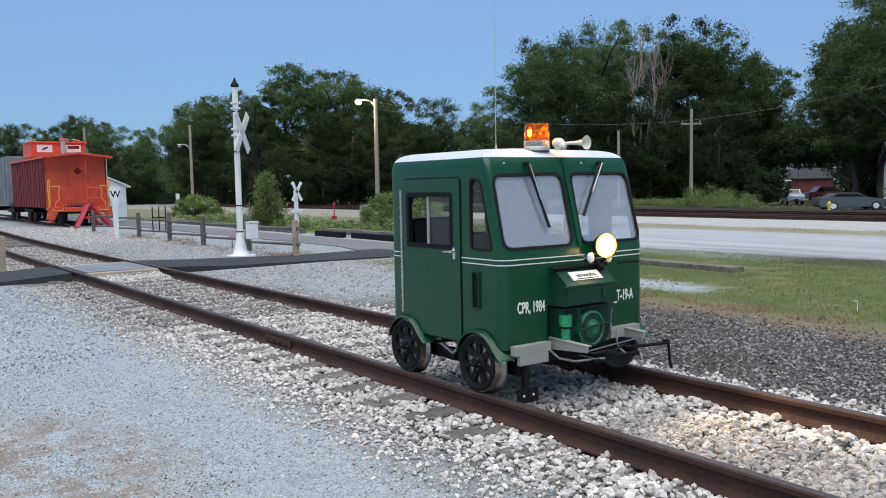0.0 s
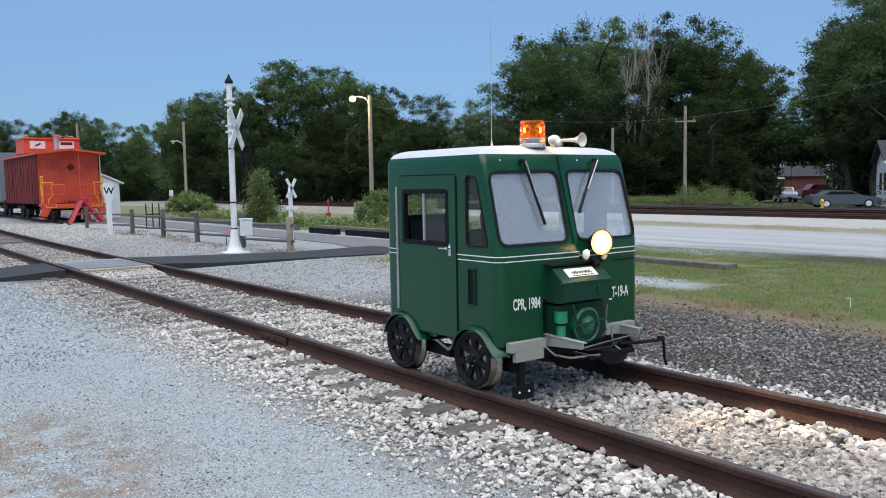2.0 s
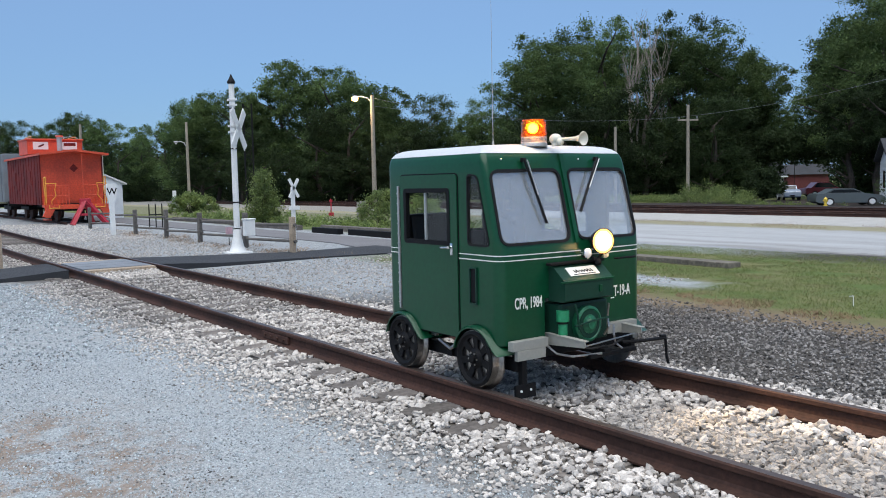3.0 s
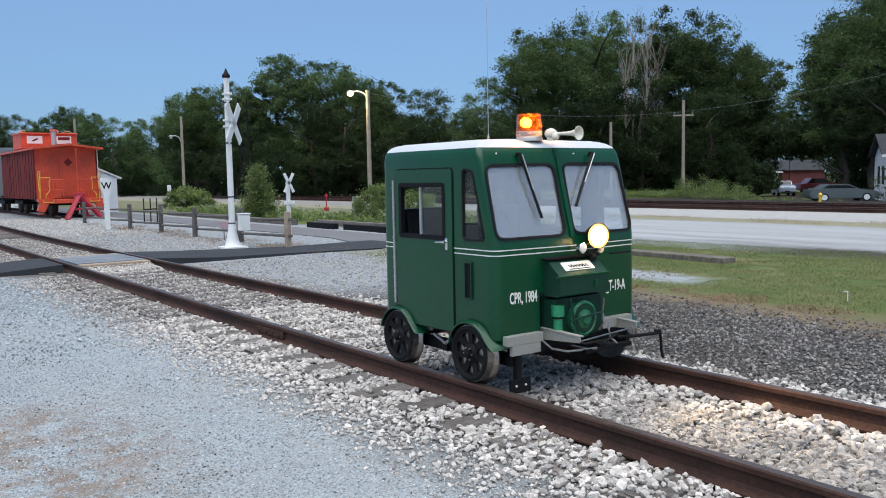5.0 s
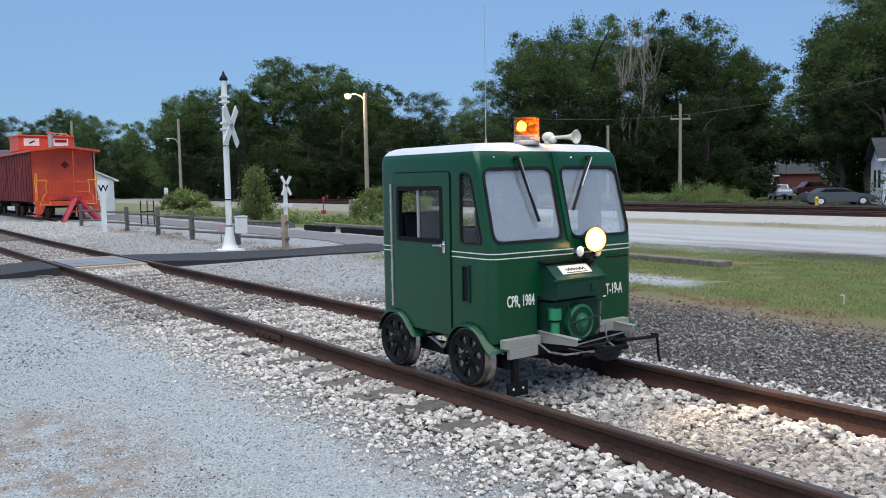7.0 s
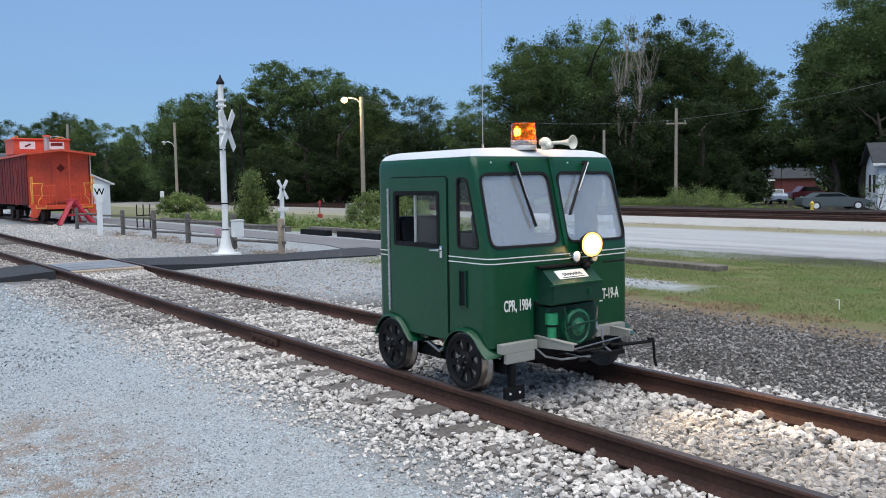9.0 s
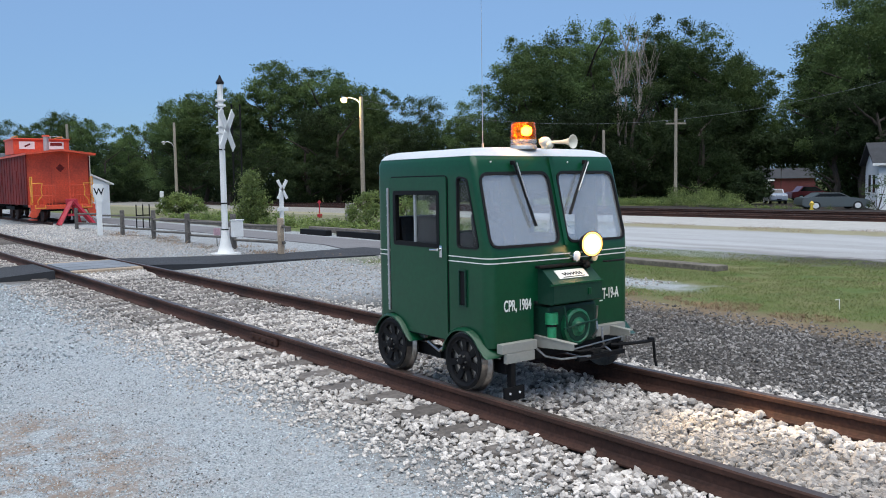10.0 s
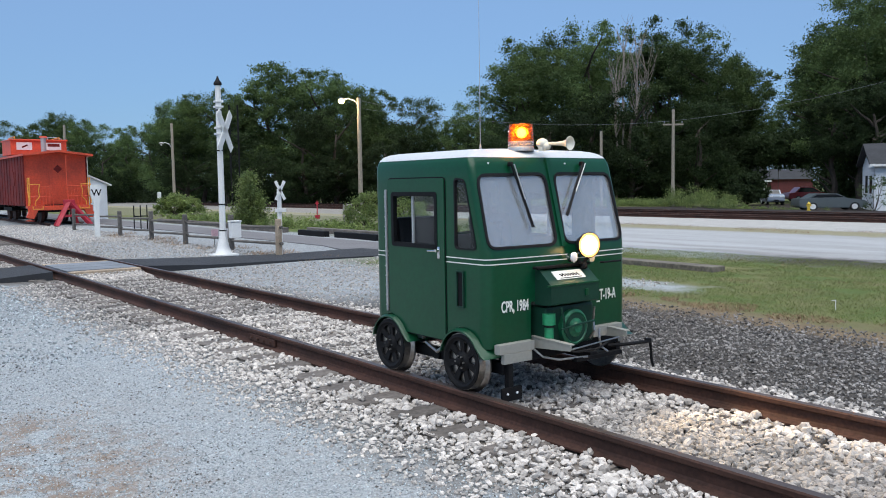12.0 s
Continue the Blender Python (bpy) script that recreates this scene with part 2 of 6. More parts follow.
# Pale diffuse film puts the sky's milky reflection into the windscreen's colour.
M_wind = glass("sky_hazed_windscreen", 0.22, (0.9, 0.93, 0.95), 0.16, (0.72, 0.76, 0.82))
M_pane = glass("clear_window_glass", 0.015, (0.92, 0.94, 0.94), 0.015)
M_amber = glass("amber_lens", 0.16, (1.0, 0.4, 0.03), 0.02, (1.0, 0.3, 0.02))
M_clear = glass("clear_lens", 0.25, (0.95, 0.85, 0.8), 0.05)


# ---- ground ----
def ground_material():
    """Light gravel, darker gravel, grass, road and ballast, in bands along the tracks with ragged edges."""
    m = bpy.data.materials.new("yard_ground")
    m.use_nodes = True
    nt = m.node_tree
    N, L = nt.nodes, nt.links
    p = N["Principled BSDF"]
    p.inputs["Roughness"].default_value = 0.92
    p.inputs["Specular IOR Level"].default_value = 0.25
    geo = N.new("ShaderNodeNewGeometry")
    sep = N.new("ShaderNodeSeparateXYZ")
    L.new(geo.outputs["Position"], sep.inputs[0])

    def noise_at(scale, detail=5, rough=0.6):
        n = N.new("ShaderNodeTexNoise")
        n.inputs["Scale"].default_value, n.inputs["Detail"].default_value, n.inputs["Roughness"].default_value = scale, detail, rough
        L.new(geo.outputs["Position"], n.inputs["Vector"])
        return n.outputs[0]

    def math(op, a, b=None, clamp=False):
        n = N.new("ShaderNodeMath")
        n.operation, n.use_clamp = op, clamp
        for i, v in enumerate((a, b)):
            if v is None:
                continue
            if isinstance(v, (int, float)):
                n.inputs[i].default_value = v
            else:
                L.new(v, n.inputs[i])
        return n.outputs[0]

    def blend(fac, a, b):
        n = N.new("ShaderNodeMix")
        n.data_type = "RGBA"
        L.new(fac, n.inputs["Factor"])
        for k, v in (("A", a), ("B", b)):
            if isinstance(v, tuple):
                n.inputs[k].default_value = (*v, 1)
            else:
                L.new(v, n.inputs[k])
        return n.outputs["Result"]

    broad, mid, fine = noise_at(0.35), noise_at(2.2), noise_at(45.0, 3)
    speck = N.new("ShaderNodeTexVoronoi")
    speck.inputs["Scale"].default_value = 55.0
    L.new(geo.outputs["Position"], speck.inputs["Vector"])
    wob = math("ADD", math("MULTIPLY", math("SUBTRACT", mid, 0.5), 1.3), math("MULTIPLY", math("SUBTRACT", broad, 0.5), 1.6))
    x, y = math("ADD", sep.outputs[0], wob), math("ADD", sep.outputs[1], wob)

    def step(v, at, soft):
        return math("DIVIDE", math("SUBTRACT", v, at - soft / 2), soft, True)

    def band(v, a, b, soft):
        return math("MULTIPLY", step(v, a, soft), math("SUBTRACT", 1.0, step(v, b, soft), True))

    def tone(c, k):
        lo = tuple(v * (1 - k) for v in c)
        return blend(math("MULTIPLY", math("ADD", fine, math("SUBTRACT", mid, 0.5)), 1.0, True), lo, tuple(min(1, v * (1 + k)) for v in c))

    def chips(scale, lo, hi):
        """Crushed stone: every chip has its own tone, with dark gaps between."""
        v = N.new("ShaderNodeTexVoronoi")
        v.inputs["Scale"].default_value = scale
        L.new(geo.outputs["Position"], v.inputs["Vector"])
        one_tone = N.new("ShaderNodeSeparateXYZ")
        L.new(v.outputs["Color"], one_tone.inputs[0])
        tone_of = math("MULTIPLY", math("POWER", one_tone.outputs[0], 0.7), math("SUBTRACT", 1.15, math("MULTIPLY", v.outputs["Distance"], 0.6)), True)
        return blend(tone_of, lo, hi), v.outputs["Distance"]

    small, small_d = chips(150.0, (0.165, 0.187, 0.205), (0.57, 0.62, 0.65))
    large, large_d = chips(75.0, (0.105, 0.12, 0.13), (0.6, 0.65, 0.675))
    light = blend(step(noise_at(14.0, 4), 0.5, 0.2), small, large)
    light = blend(math("MULTIPLY", step(noise_at(5.0, 6, 0.7), 0.6, 0.16), 0.45), light, (0.26, 0.255, 0.25))
    light = blend(math("MULTIPLY", step(broad, 0.5, 0.3), 0.4), light, tone((0.36, 0.355, 0.345), 0.35))
    dark = blend(math("MULTIPLY", speck.outputs["Distance"], 1.6, True), tone((0.15, 0.138, 0.128), 0.5), (0.05, 0.045, 0.04))
    grass = blend(step(noise_at(0.9, 6), 0.52, 0.25), tone((0.1, 0.14, 0.04), 0.3), tone((0.185, 0.175, 0.08), 0.3))
    streak = N.new("ShaderNodeTexNoise")
    streak.inputs["Scale"].default_value, streak.inputs["Detail"].default_value = 1.0, 6
    flat = N.new("ShaderNodeMapping")
    flat.inputs["Scale"].default_value = (0.12, 0.9, 1.0)
    L.new(geo.outputs["Position"], flat.inputs["Vector"])
    L.new(flat.outputs[0], streak.inputs["Vector"])
    worn = blend(step(streak.outputs[0], 0.5, 0.35), tone((0.36, 0.365, 0.37), 0.12), tone((0.43, 0.44, 0.45), 0.1))
    road = blend(step(y, 15.2, 3.5), blend(step(streak.outputs[0], 0.48, 0.25), tone((0.29, 0.285, 0.28), 0.2), worn), worn)
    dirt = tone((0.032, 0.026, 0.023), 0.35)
    # Bed colour holds brown dirt and the shade in the stones' gaps.
    bed = tone((0.11, 0.098, 0.086), 0.5)
    coarse = blend(step(noise_at(11.0, 5, 0.7), 0.5, 0.25), (0.2, 0.2, 0.2), light)
    light = blend(math("MULTIPLY", math("SUBTRACT", 1.0, step(x, -7.0, 5.0), True), 0.7), light, coarse)
    col = blend(band(y, -1.5, 1.45, 0.7), light, bed)
    col = blend(math("MULTIPLY", band(y, 1.35, 60, 0.5), step(x, -6.0, 2.5)), col, dark)
    straw = math("MULTIPLY", math("MULTIPLY", band(y, -4.6, -2.9, 0.8), band(x, -2.3, 0.3, 1.0)), step(noise_at(3.4, 6, 0.7), 0.5, 0.14))
    col = blend(math("MULTIPLY", straw, 0.75), col, tone((0.25, 0.17, 0.11), 0.4))
    edge = math("MULTIPLY", band(y, 4.2, 5.6, 0.7), step(x, -6.0, 2.5))
    col = blend(math("MULTIPLY", edge, 0.85), col, tone((0.23, 0.17, 0.105), 0.4))
    col = blend(math("MULTIPLY", band(y, 5.0, 11.3, 0.8), step(x, -12.0, 2.0)), col, grass)
    col = blend(math("MULTIPLY", band(y, 6.0, 6.9, 0.5), band(x, -6.5, -3.2, 0.8)), col, light)
    col = blend(band(y, 10.2, 14.5, 0.8), col, blend(step(x, -12.0, 2.0), grass, col))
    col = blend(band(y, 12.7, 20.0, 0.5), col, blend(step(x, -17.0, 4.0), tone((0.18, 0.18, 0.11), 0.3), road))
    col = blend(band(y, 20.0, 22.2, 0.8), col, tone((0.28, 0.26, 0.17), 0.3))
    col = blend(band(y, 22.2, 31.5, 0.8), col, blend(step(x, -34.0, 8.0), tone((0.26, 0.25, 0.23), 0.3), tone((0.43, 0.42, 0.4), 0.3)))
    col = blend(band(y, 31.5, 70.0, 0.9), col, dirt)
    col = blend(math("MULTIPLY", step(y, 43.0, 2.0), math("SUBTRACT", 1.0, math("MULTIPLY", step(x, -36.0, 6.0), math("SUBTRACT", 1.0, step(y, 66.0, 6.0), True)), True)), col, grass)
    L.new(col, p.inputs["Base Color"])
    h = math("ADD", math("MULTIPLY", math("ADD", speck.outputs["Distance"], math("ADD", large_d, small_d)), -0.5), fine)
    bp = N.new("ShaderNodeBump")
    bp.inputs["Strength"].default_value, bp.inputs["Distance"].default_value = 0.6, 0.02
    L.new(h, bp.inputs["Height"])
    L.new(bp.outputs[0], p.inputs["Normal"])
    return m


def ground_z(x, y):
    """The lie of the land: flat yard with a shallow ballast shoulder along the track."""
    z = 0.012 * noise.noise(Vector((x * 0.5, y * 0.5, 0)))
    d = abs(y - bend(x))
    z -= min(1.1, 0.014 * max(0.0, y - 36))
    z += 0.016 * max(0.0, min(1.0, (2.1 - d) / 0.9))
    z -= 0.22 * max(0.0, min(1.0, (y - 43) / 5)) * max(0.0, min(1.0, (62 - y) / 6)) * max(0.0, min(1.0, (x + 33) / 4))
    return z


def bend(x):
    """The track's side shift where it starts to curve."""
    return 0.0009 * (x + 14) ** 2 if x < -14 else 0.0


def axis_steps(lo, hi, near_lo, near_hi, fine):
    pts, v = [], near_lo
    while v <= near_hi:
        pts.append(v)
        v += fine
    s, v = fine, near_hi
    while v < hi:
        s *= 1.13
        v += s
        pts.append(v)
    s, v = fine, near_lo
    while v > lo:
        s *= 1.13
        v -= s
        pts.insert(0, v)
    return pts


def build_ground():
    xs, ys = axis_steps(-900, 600, -18, 8, 0.25), axis_steps(-500, 900, -8, 12, 0.25)
    verts = [(x, y, ground_z(x, y)) for y in ys for x in xs]
    n = len(xs)
    faces = [(j * n + i, j * n + i + 1, (j + 1) * n + i + 1, (j + 1) * n + i) for j in range(len(ys) - 1) for i in range(n - 1)]
    me = bpy.data.meshes.new("ground")
    me.from_pydata(verts, [], faces)
    for p in me.polygons:
        p.use_smooth = True
    me.materials.append(ground_material())
    tagged(new("ground", me), "light limestone gravel yard with grass and dirt bands", "ground", kind="structure")


build_ground()
RAIL_TOP = 0.19


# ---- track ----
def rail_profile():
    half = [(0.068, 0.0), (0.068, 0.012), (0.02, 0.028), (0.009, 0.045), (0.009, 0.105), (0.034, 0.118), (0.036, 0.145), (0.028, 0.155)]
    return half + [(-a, b) for a, b in half[::-1]]


def build_rail(name, stations, side, base):
    prof = rail_profile()
    bm = B()
    rings = []
    for x, y in stations:
        rings.append([bm.verts.new((x, y + side + a, base + b)) for a, b in prof])
    n = len(prof)
    for p, q in zip(rings[:-1], rings[1:]):
        for i in range(n):
            bm.faces.new((p[i], p[(i + 1) % n], q[(i + 1) % n], q[i]))
    bm.faces.new(rings[0])
    bm.faces.new(rings[-1][::-1])
    bmesh.ops.recalc_face_normals(bm, faces=bm.faces[:])
    me = link_mesh(name, bm, M_rust)
    me.materials.append(M_railtop)
    for p in me.polygons:
        if p.normal.z > 0.7 and p.center.z > base + 0.13:
            p.material_index = 1
    return me


def build_track(name, y0, x_lo, x_hi, z_top, label, ties=True, curved=False):
    tr = thing(name, label, "railway track", kind="structure")
    xs = np.arange(x_lo, x_hi + 0.1, 2.0)
    st = [(float(x), y0 + (bend(x) if curved else 0.0)) for x in xs]
    for s in (-0.7535, 0.7535):
        part("rail", build_rail("rail", st, s, z_top - 0.155), None, tr)
    return tr


main_track = build_track("railway_track", 0.0, -70, 14, RAIL_TOP, "rusty steel rails on weathered wooden ties in limestone ballast", curved=True)


def build_ties(tr, y0, x_lo, x_hi, step, z_top, curved):
    meshes = []
    rng = random.Random(5)
    for k in range(4):
        bm = one(box, (0, 0, -0.08), (0.22, 2.55, 0.16), 0.012, seg=1)
        for v in bm.verts:
            v.co += Vector((rng.uniform(-0.008, 0.008), rng.uniform(-0.02, 0.02), rng.uniform(-0.004, 0.004)))
        meshes.append(link_mesh("tie", bm, M_tie))
    x = x_lo
    while x < x_hi:
        ob = part("tie", rng.choice(meshes), None, tr)
        ob.matrix_basis = pose(x, y0 + (bend(x) if curved else 0) + rng.uniform(-0.05, 0.05), z_top + rng.uniform(-0.006, 0.004), 0, 0, rng.uniform(-1.5, 1.5))
        x += step


def build_plates(tr):
    """Joint bars on the rails, with bolts."""
    for x, s in ((-3.4, -1), (-3.3, 1)):
        for f in (-1, 1):
            bm = one(box, (x, s * 0.7535 + f * 0.024, RAIL_TOP - 0.085), (0.62, 0.03, 0.075), 0.008)
            for i in range(4):
                bx = x - 0.22 + 0.147 * i
                cyl(bm, (bx, s * 0.7535 + f * 0.03, RAIL_TOP - 0.085), (bx, s * 0.7535 + f * 0.058, RAIL_TOP - 0.085), 0.016, seg=6)
            part("joint_bar", bm, M_rust, tr)


build_plates(main_track)
far_track = build_track("far_track", 28.6, -86, 60, 0.15, "distant rusty track on pale ballast")
far_track_b = build_track("far_track", 33.2, -78, 60, 0.13, "distant rusty track beside a dirt strip")


# ---- railcar ----
CAR = Vector((-0.5, 0.0, RAIL_TOP))
W, XR = 0.74, -1.25


SWEEP = 0.06


def front_x(z):
    """The front's centre line; the two halves sweep back from it."""
    return 0.24 - 0.26 * max(0.0, z - 1.2)


def section(z, off=0.0, n=6, lift=0.0):
    """The cab's outline at height z: a rectangle with rounded corners."""
    xf, xr, w = front_x(z) - SWEEP * (W - 0.05) + off, XR - off, W + off
    pts = []
    rf = 0.085 - 0.03 * max(0.0, min(1.0, (z - 1.2) / 0.1))
    for cx, cy, r, a0 in ((xf, w, rf, 0), (xr, w, 0.09, 90), (xr, -w, 0.09, 180), (xf, -w, rf, 270)):
        r = max(0.02, r + off)
        sx, sy = (1 if cx == xf else -1), (1 if cy > 0 else -1)
        for i in range(n + 1):
            a = radians(a0 + 90 * i / n)
            pts.append((cx - sx * r + r * math.cos(a), cy - sy * r + r * math.sin(a), z + lift))
    nose = front_x(z) + off
    for k in (-0.3, -0.03, 0.03, 0.3):
        pts.append((nose - SWEEP * abs(k), k, z + lift))
    return pts


def loft(bm, rings, close_top=False):
    vs = [[bm.verts.new(p) for p in r] for r in rings]
    n = len(vs[0])
    for a, b in zip(vs[:-1], vs[1:]):
        for i in range(n):
            bm.faces.new((a[i], a[(i + 1) % n], b[(i + 1) % n], b[i]))
    if close_top:
        bm.faces.new(vs[-1])
    return bm


def carpart(name, bm, material, parent, label="", smooth=False):
    """A part of the railcar, drawn in world places."""
    bmesh.ops.translate(bm, vec=-CAR, verts=bm.verts[:])
    return part(name, bm, material, parent, label, smooth)


def rounded(corners, r, n=5):
    """A polygon with its corners rounded."""
    out, k = [], len(corners)
    for i, c in enumerate(corners):
        c = Vector(c)
        p, q = Vector(corners[i - 1]), Vector(corners[(i + 1) % k])
        a, b = c + (p - c).normalized() * r, c + (q - c).normalized() * r
        for j in range(n + 1):
            t = j / n
            out.append(tuple((1 - t) ** 2 * a + 2 * t * (1 - t) * c + t * t * b))
    return out


def grown(pts, d):
    """The polygon pushed outwards by d."""
    c = Vector((0, 0))
    for p in pts:
        c += Vector(p) / len(pts)
    out = []
    for i, p in enumerate(pts):
        a, b = Vector(pts[i - 1]), Vector(pts[(i + 1) % len(pts)])
        t = (b - a).normalized()
        nrm = Vector((t.y, -t.x))
        if nrm.dot(Vector(p) - c) < 0:
            nrm = -nrm
        out.append(tuple(Vector(p) + nrm * d))
    return out


WIND_L = [(-0.698, 1.75), (-0.077, 1.757), (-0.082, 1.242), (-0.708, 1.24)]
WIND_R = [(0.022, 1.757), (0.672, 1.757), (0.685, 1.245), (0.01, 1.248)]
DOOR_WIN = [(-0.945, 1.618), (-0.378, 1.618), (-0.378, 1.23), (-0.945, 1.23)]
QUARTER = [(-0.152, 1.735), (-0.04, 1.72), (0.088, 1.228), (-0.152, 1.228)]
REAR_WIN = [(-0.62, 1.72), (-0.09, 1.72), (-0.09, 1.26), (-0.62, 1.26)]
DOOR = [(-1.02, 1.742), (-0.272, 1.742), (-0.272, 0.53), (-0.82, 0.53), (-0.93, 0.645), (-1.02, 0.665)]
WHEELS = (-0.07, -1.0)
WR = 0.212


def mirrored(pts):
    return [(-a, b) for a, b in pts][::-1]


def cut_shell(bm, cutters, thick):
    """The shell given a thickness and its openings cut through."""
    shell = new("shell", link_mesh("shell", bm, None))
    if thick:
        mod = shell.modifiers.new("thick", "SOLIDIFY")
        mod.thickness, mod.offset = thick, -1
    obs = []
    for i, c in enumerate(cutters):
        o = new("cutter", link_mesh("cutter", c, None))
        md = shell.modifiers.new("cut", "BOOLEAN")
        md.object, md.operation, md.solver = o, "DIFFERENCE", "EXACT"
        obs.append(o)
    dg = bpy.context.evaluated_depsgraph_get()
    me = bpy.data.meshes.new_from_object(shell.evaluated_get(dg))
    for o in (shell, *obs):
        bpy.data.objects.remove(o)
    return me


def gasket(pts, to3, d0, d1, proud):
    """A rubber ring round a window, from outline to outline."""
    bm = B()
    a, b = grown(pts, d1), grown(pts, -d0)
    rows = [[bm.verts.new(to3(p, h)) for p in ring] for ring, h in ((a, 0.0), (a, proud), (b, proud), (b, -0.02))]
    n = len(pts)
    for r, s in zip(rows[:-1], rows[1:]):
        for i in range(n):
            bm.faces.new((r[i], r[(i + 1) % n], s[(i + 1) % n], s[i]))
    bmesh.ops.recalc_face_normals(bm, faces=bm.faces[:])
    return bm


def pane(pts, to3, h, thick=0.005):
    bm = B()
    a, b = [bm.verts.new(to3(p, h)) for p in pts], [bm.verts.new(to3(p, h - thick)) for p in pts]
    bm.faces.new(a)
    bm.faces.new(b[::-1])
    for i in range(len(pts)):
        bm.faces.new((a[i], b[i], b[(i + 1) % len(pts)], a[(i + 1) % len(pts)]))
    bmesh.ops.recalc_face_normals(bm, faces=bm.faces[:])
    return bm


def on_front(p, h):
    return (front_x(p[1]) - SWEEP * abs(p[0]) + h * 0.97, p[0], p[1] + h * 0.25)


def on_side(s):
    return lambda p, h: (p[0], s * (W + h), p[1])


def on_rear(p, h):
    return (XR - h, p[0], p[1])


def letters(text, size, material, parent, m, squeeze=1.0, label=""):
    """Painted writing, as thin raised letters."""
    cu = bpy.data.curves.new("lettering", "FONT")
    cu.body, cu.size, cu.extrude, cu.offset = text, size, 0.0015, size * 0.018
    cu.align_x, cu.align_y = "CENTER", "CENTER"
    tmp = new("tmp", cu)
    me = bpy.data.meshes.new_from_object(tmp.evaluated_get(bpy.context.evaluated_depsgraph_get()))
    bpy.data.objects.remove(tmp)
    me.transform(m @ Matrix.Diagonal((squeeze, 1, 1, 1)))
    me.materials.clear()
    me.materials.append(material)
    return part("lettering", me, None, parent, label)


def build_railcar():
    car = thing("railcar", "small dark green enclosed track inspection railcar with white roof", "railcar", m=Matrix.Translation(CAR))
    # shell with openings
    zs = ((0.52, 0), (0.8, 0), (1.1, 0), (1.2, 0), (1.3, 0), (1.5, 0), (1.7, 0), (1.81, 0), (1.85, -0.006), (1.87, -0.014), (1.885, -0.024))
    bm = one(loft, [section(z, o) for z, o in zs])
    cuts = []
    for poly in (WIND_L, WIND_R):
        cuts.append(one(prism, rounded(poly, 0.07), -0.25, 0.6, "x"))
    for poly in (REAR_WIN, mirrored(REAR_WIN)):
        cuts.append(one(prism, rounded(poly, 0.06), -1.6, -1.0, "x"))
    cuts.append(one(prism, rounded(DOOR_WIN, 0.01), -1.2, 1.2, "y"))
    cuts.append(one(prism, rounded(QUARTER, 0.035), -1.2, 1.2, "y"))
    for x in WHEELS:
        cuts.append(one(cyl, (x, -1.2, RAIL_TOP + WR), (x, 1.2, RAIL_TOP + WR), 0.25, seg=28))
    # recess behind the engine cover
    cuts.append(one(box, (0.3, -0.06, 0.66), (0.4, 0.56, 0.34)))
    me = cut_shell(bm, cuts, 0.022)
    me.materials.clear()
    me.materials.append(M_green)
    me.transform(Matrix.Translation(-CAR))
    me.set_sharp_from_angle(angle=radians(35))
    part("body", me, None, car)
    # roof
    rings = [section(1.878, -0.032), section(1.886, -0.021), section(1.9, -0.034), section(1.922, -0.062), section(1.938, -0.1), section(1.948, -0.15)]
    rings += [[(x * k + (1 - k) * -0.5, y * k, 1.948 + 0.03 * (1 - k)) for x, y, _ in section(1.948, -0.15)] for k in (0.75, 0.45, 0.15)]
    carpart("roof", one(loft, rings, True), M_white_roof, car, "white painted roof", True)
    carpart("ceiling_lining", one(loft, [section(1.85, -0.035), section(1.88, -0.1)], True), M_inside, car)
    # stripes
    for z in (1.122, 1.158):
        rings = [section(z - 0.0036, 0.0005), section(z - 0.0036, 0.003), section(z + 0.0036, 0.003), section(z + 0.0036, 0.0005)]
        carpart("stripe", one(loft, rings), M_line, car, "thin white painted stripe")
    # windscreens
    for poly in (WIND_L, WIND_R):
        pts = rounded(poly, 0.07)
        f = carpart("windscreen", pane(pts, on_front, -0.008), M_wind, car, "windscreen pane with a pale film for the sky's sheen")
        f.visible_shadow = False
        part_under = gasket(pts, on_front, 0.004, 0.015, 0.008)
        carpart("windscreen_gasket", part_under, M_rubber, f)
    # centre pillar ridge
    carpart("centre_pillar", one(prism, [(front_x(1.22) - 0.01, 1.22), (front_x(1.22) + 0.014, 1.22), (front_x(1.88) + 0.012, 1.88), (front_x(1.88) - 0.01, 1.88)], -0.04, -0.004, "y"), M_green, car)
    # rear windows, side windows
    for poly in (REAR_WIN, mirrored(REAR_WIN)):
        pts = rounded(poly, 0.06)
        w = carpart("rear_window", pane(pts, on_rear, -0.01), M_pane, car)
        w.visible_shadow = False
        carpart("rear_window_gasket", gasket(pts, on_rear, 0.008, 0.016, 0.008), M_rubber, w)
    for s in (-1, 1):
        side = on_side(s)
        pts = rounded(QUARTER, 0.035)
        w = carpart("quarter_window", pane(pts, side, -0.012), M_pane, car)
        w.visible_shadow = False
        carpart("quarter_window_gasket", gasket(pts, side, 0.003, 0.009, 0.005), M_rubber, w)
        # door: a raised panel with its own window
        d = one(prism, rounded(DOOR, 0.035), s * (W + 0.001), s * (W + 0.012), "y")
        d = cut_shell(d, [one(prism, rounded(DOOR_WIN, 0.01), -1.2, 1.2, "y")], 0)
        d.materials.clear()
        d.materials.append(M_green)
        d.transform(Matrix.Translation(-CAR))
        win = rounded(DOOR_WIN, 0.01)
        door = part("door", d, None, car, "green side door with sliding window")
        carpart("door_window_frame", gasket(win, on_side(s), 0.012, 0.022, 0.016), M_black, door)
        carpart("window_divider", one(box, (-0.69, s * (W - 0.005), 1.424), (0.022, 0.016, 0.388), 0.003), M_alu, door)
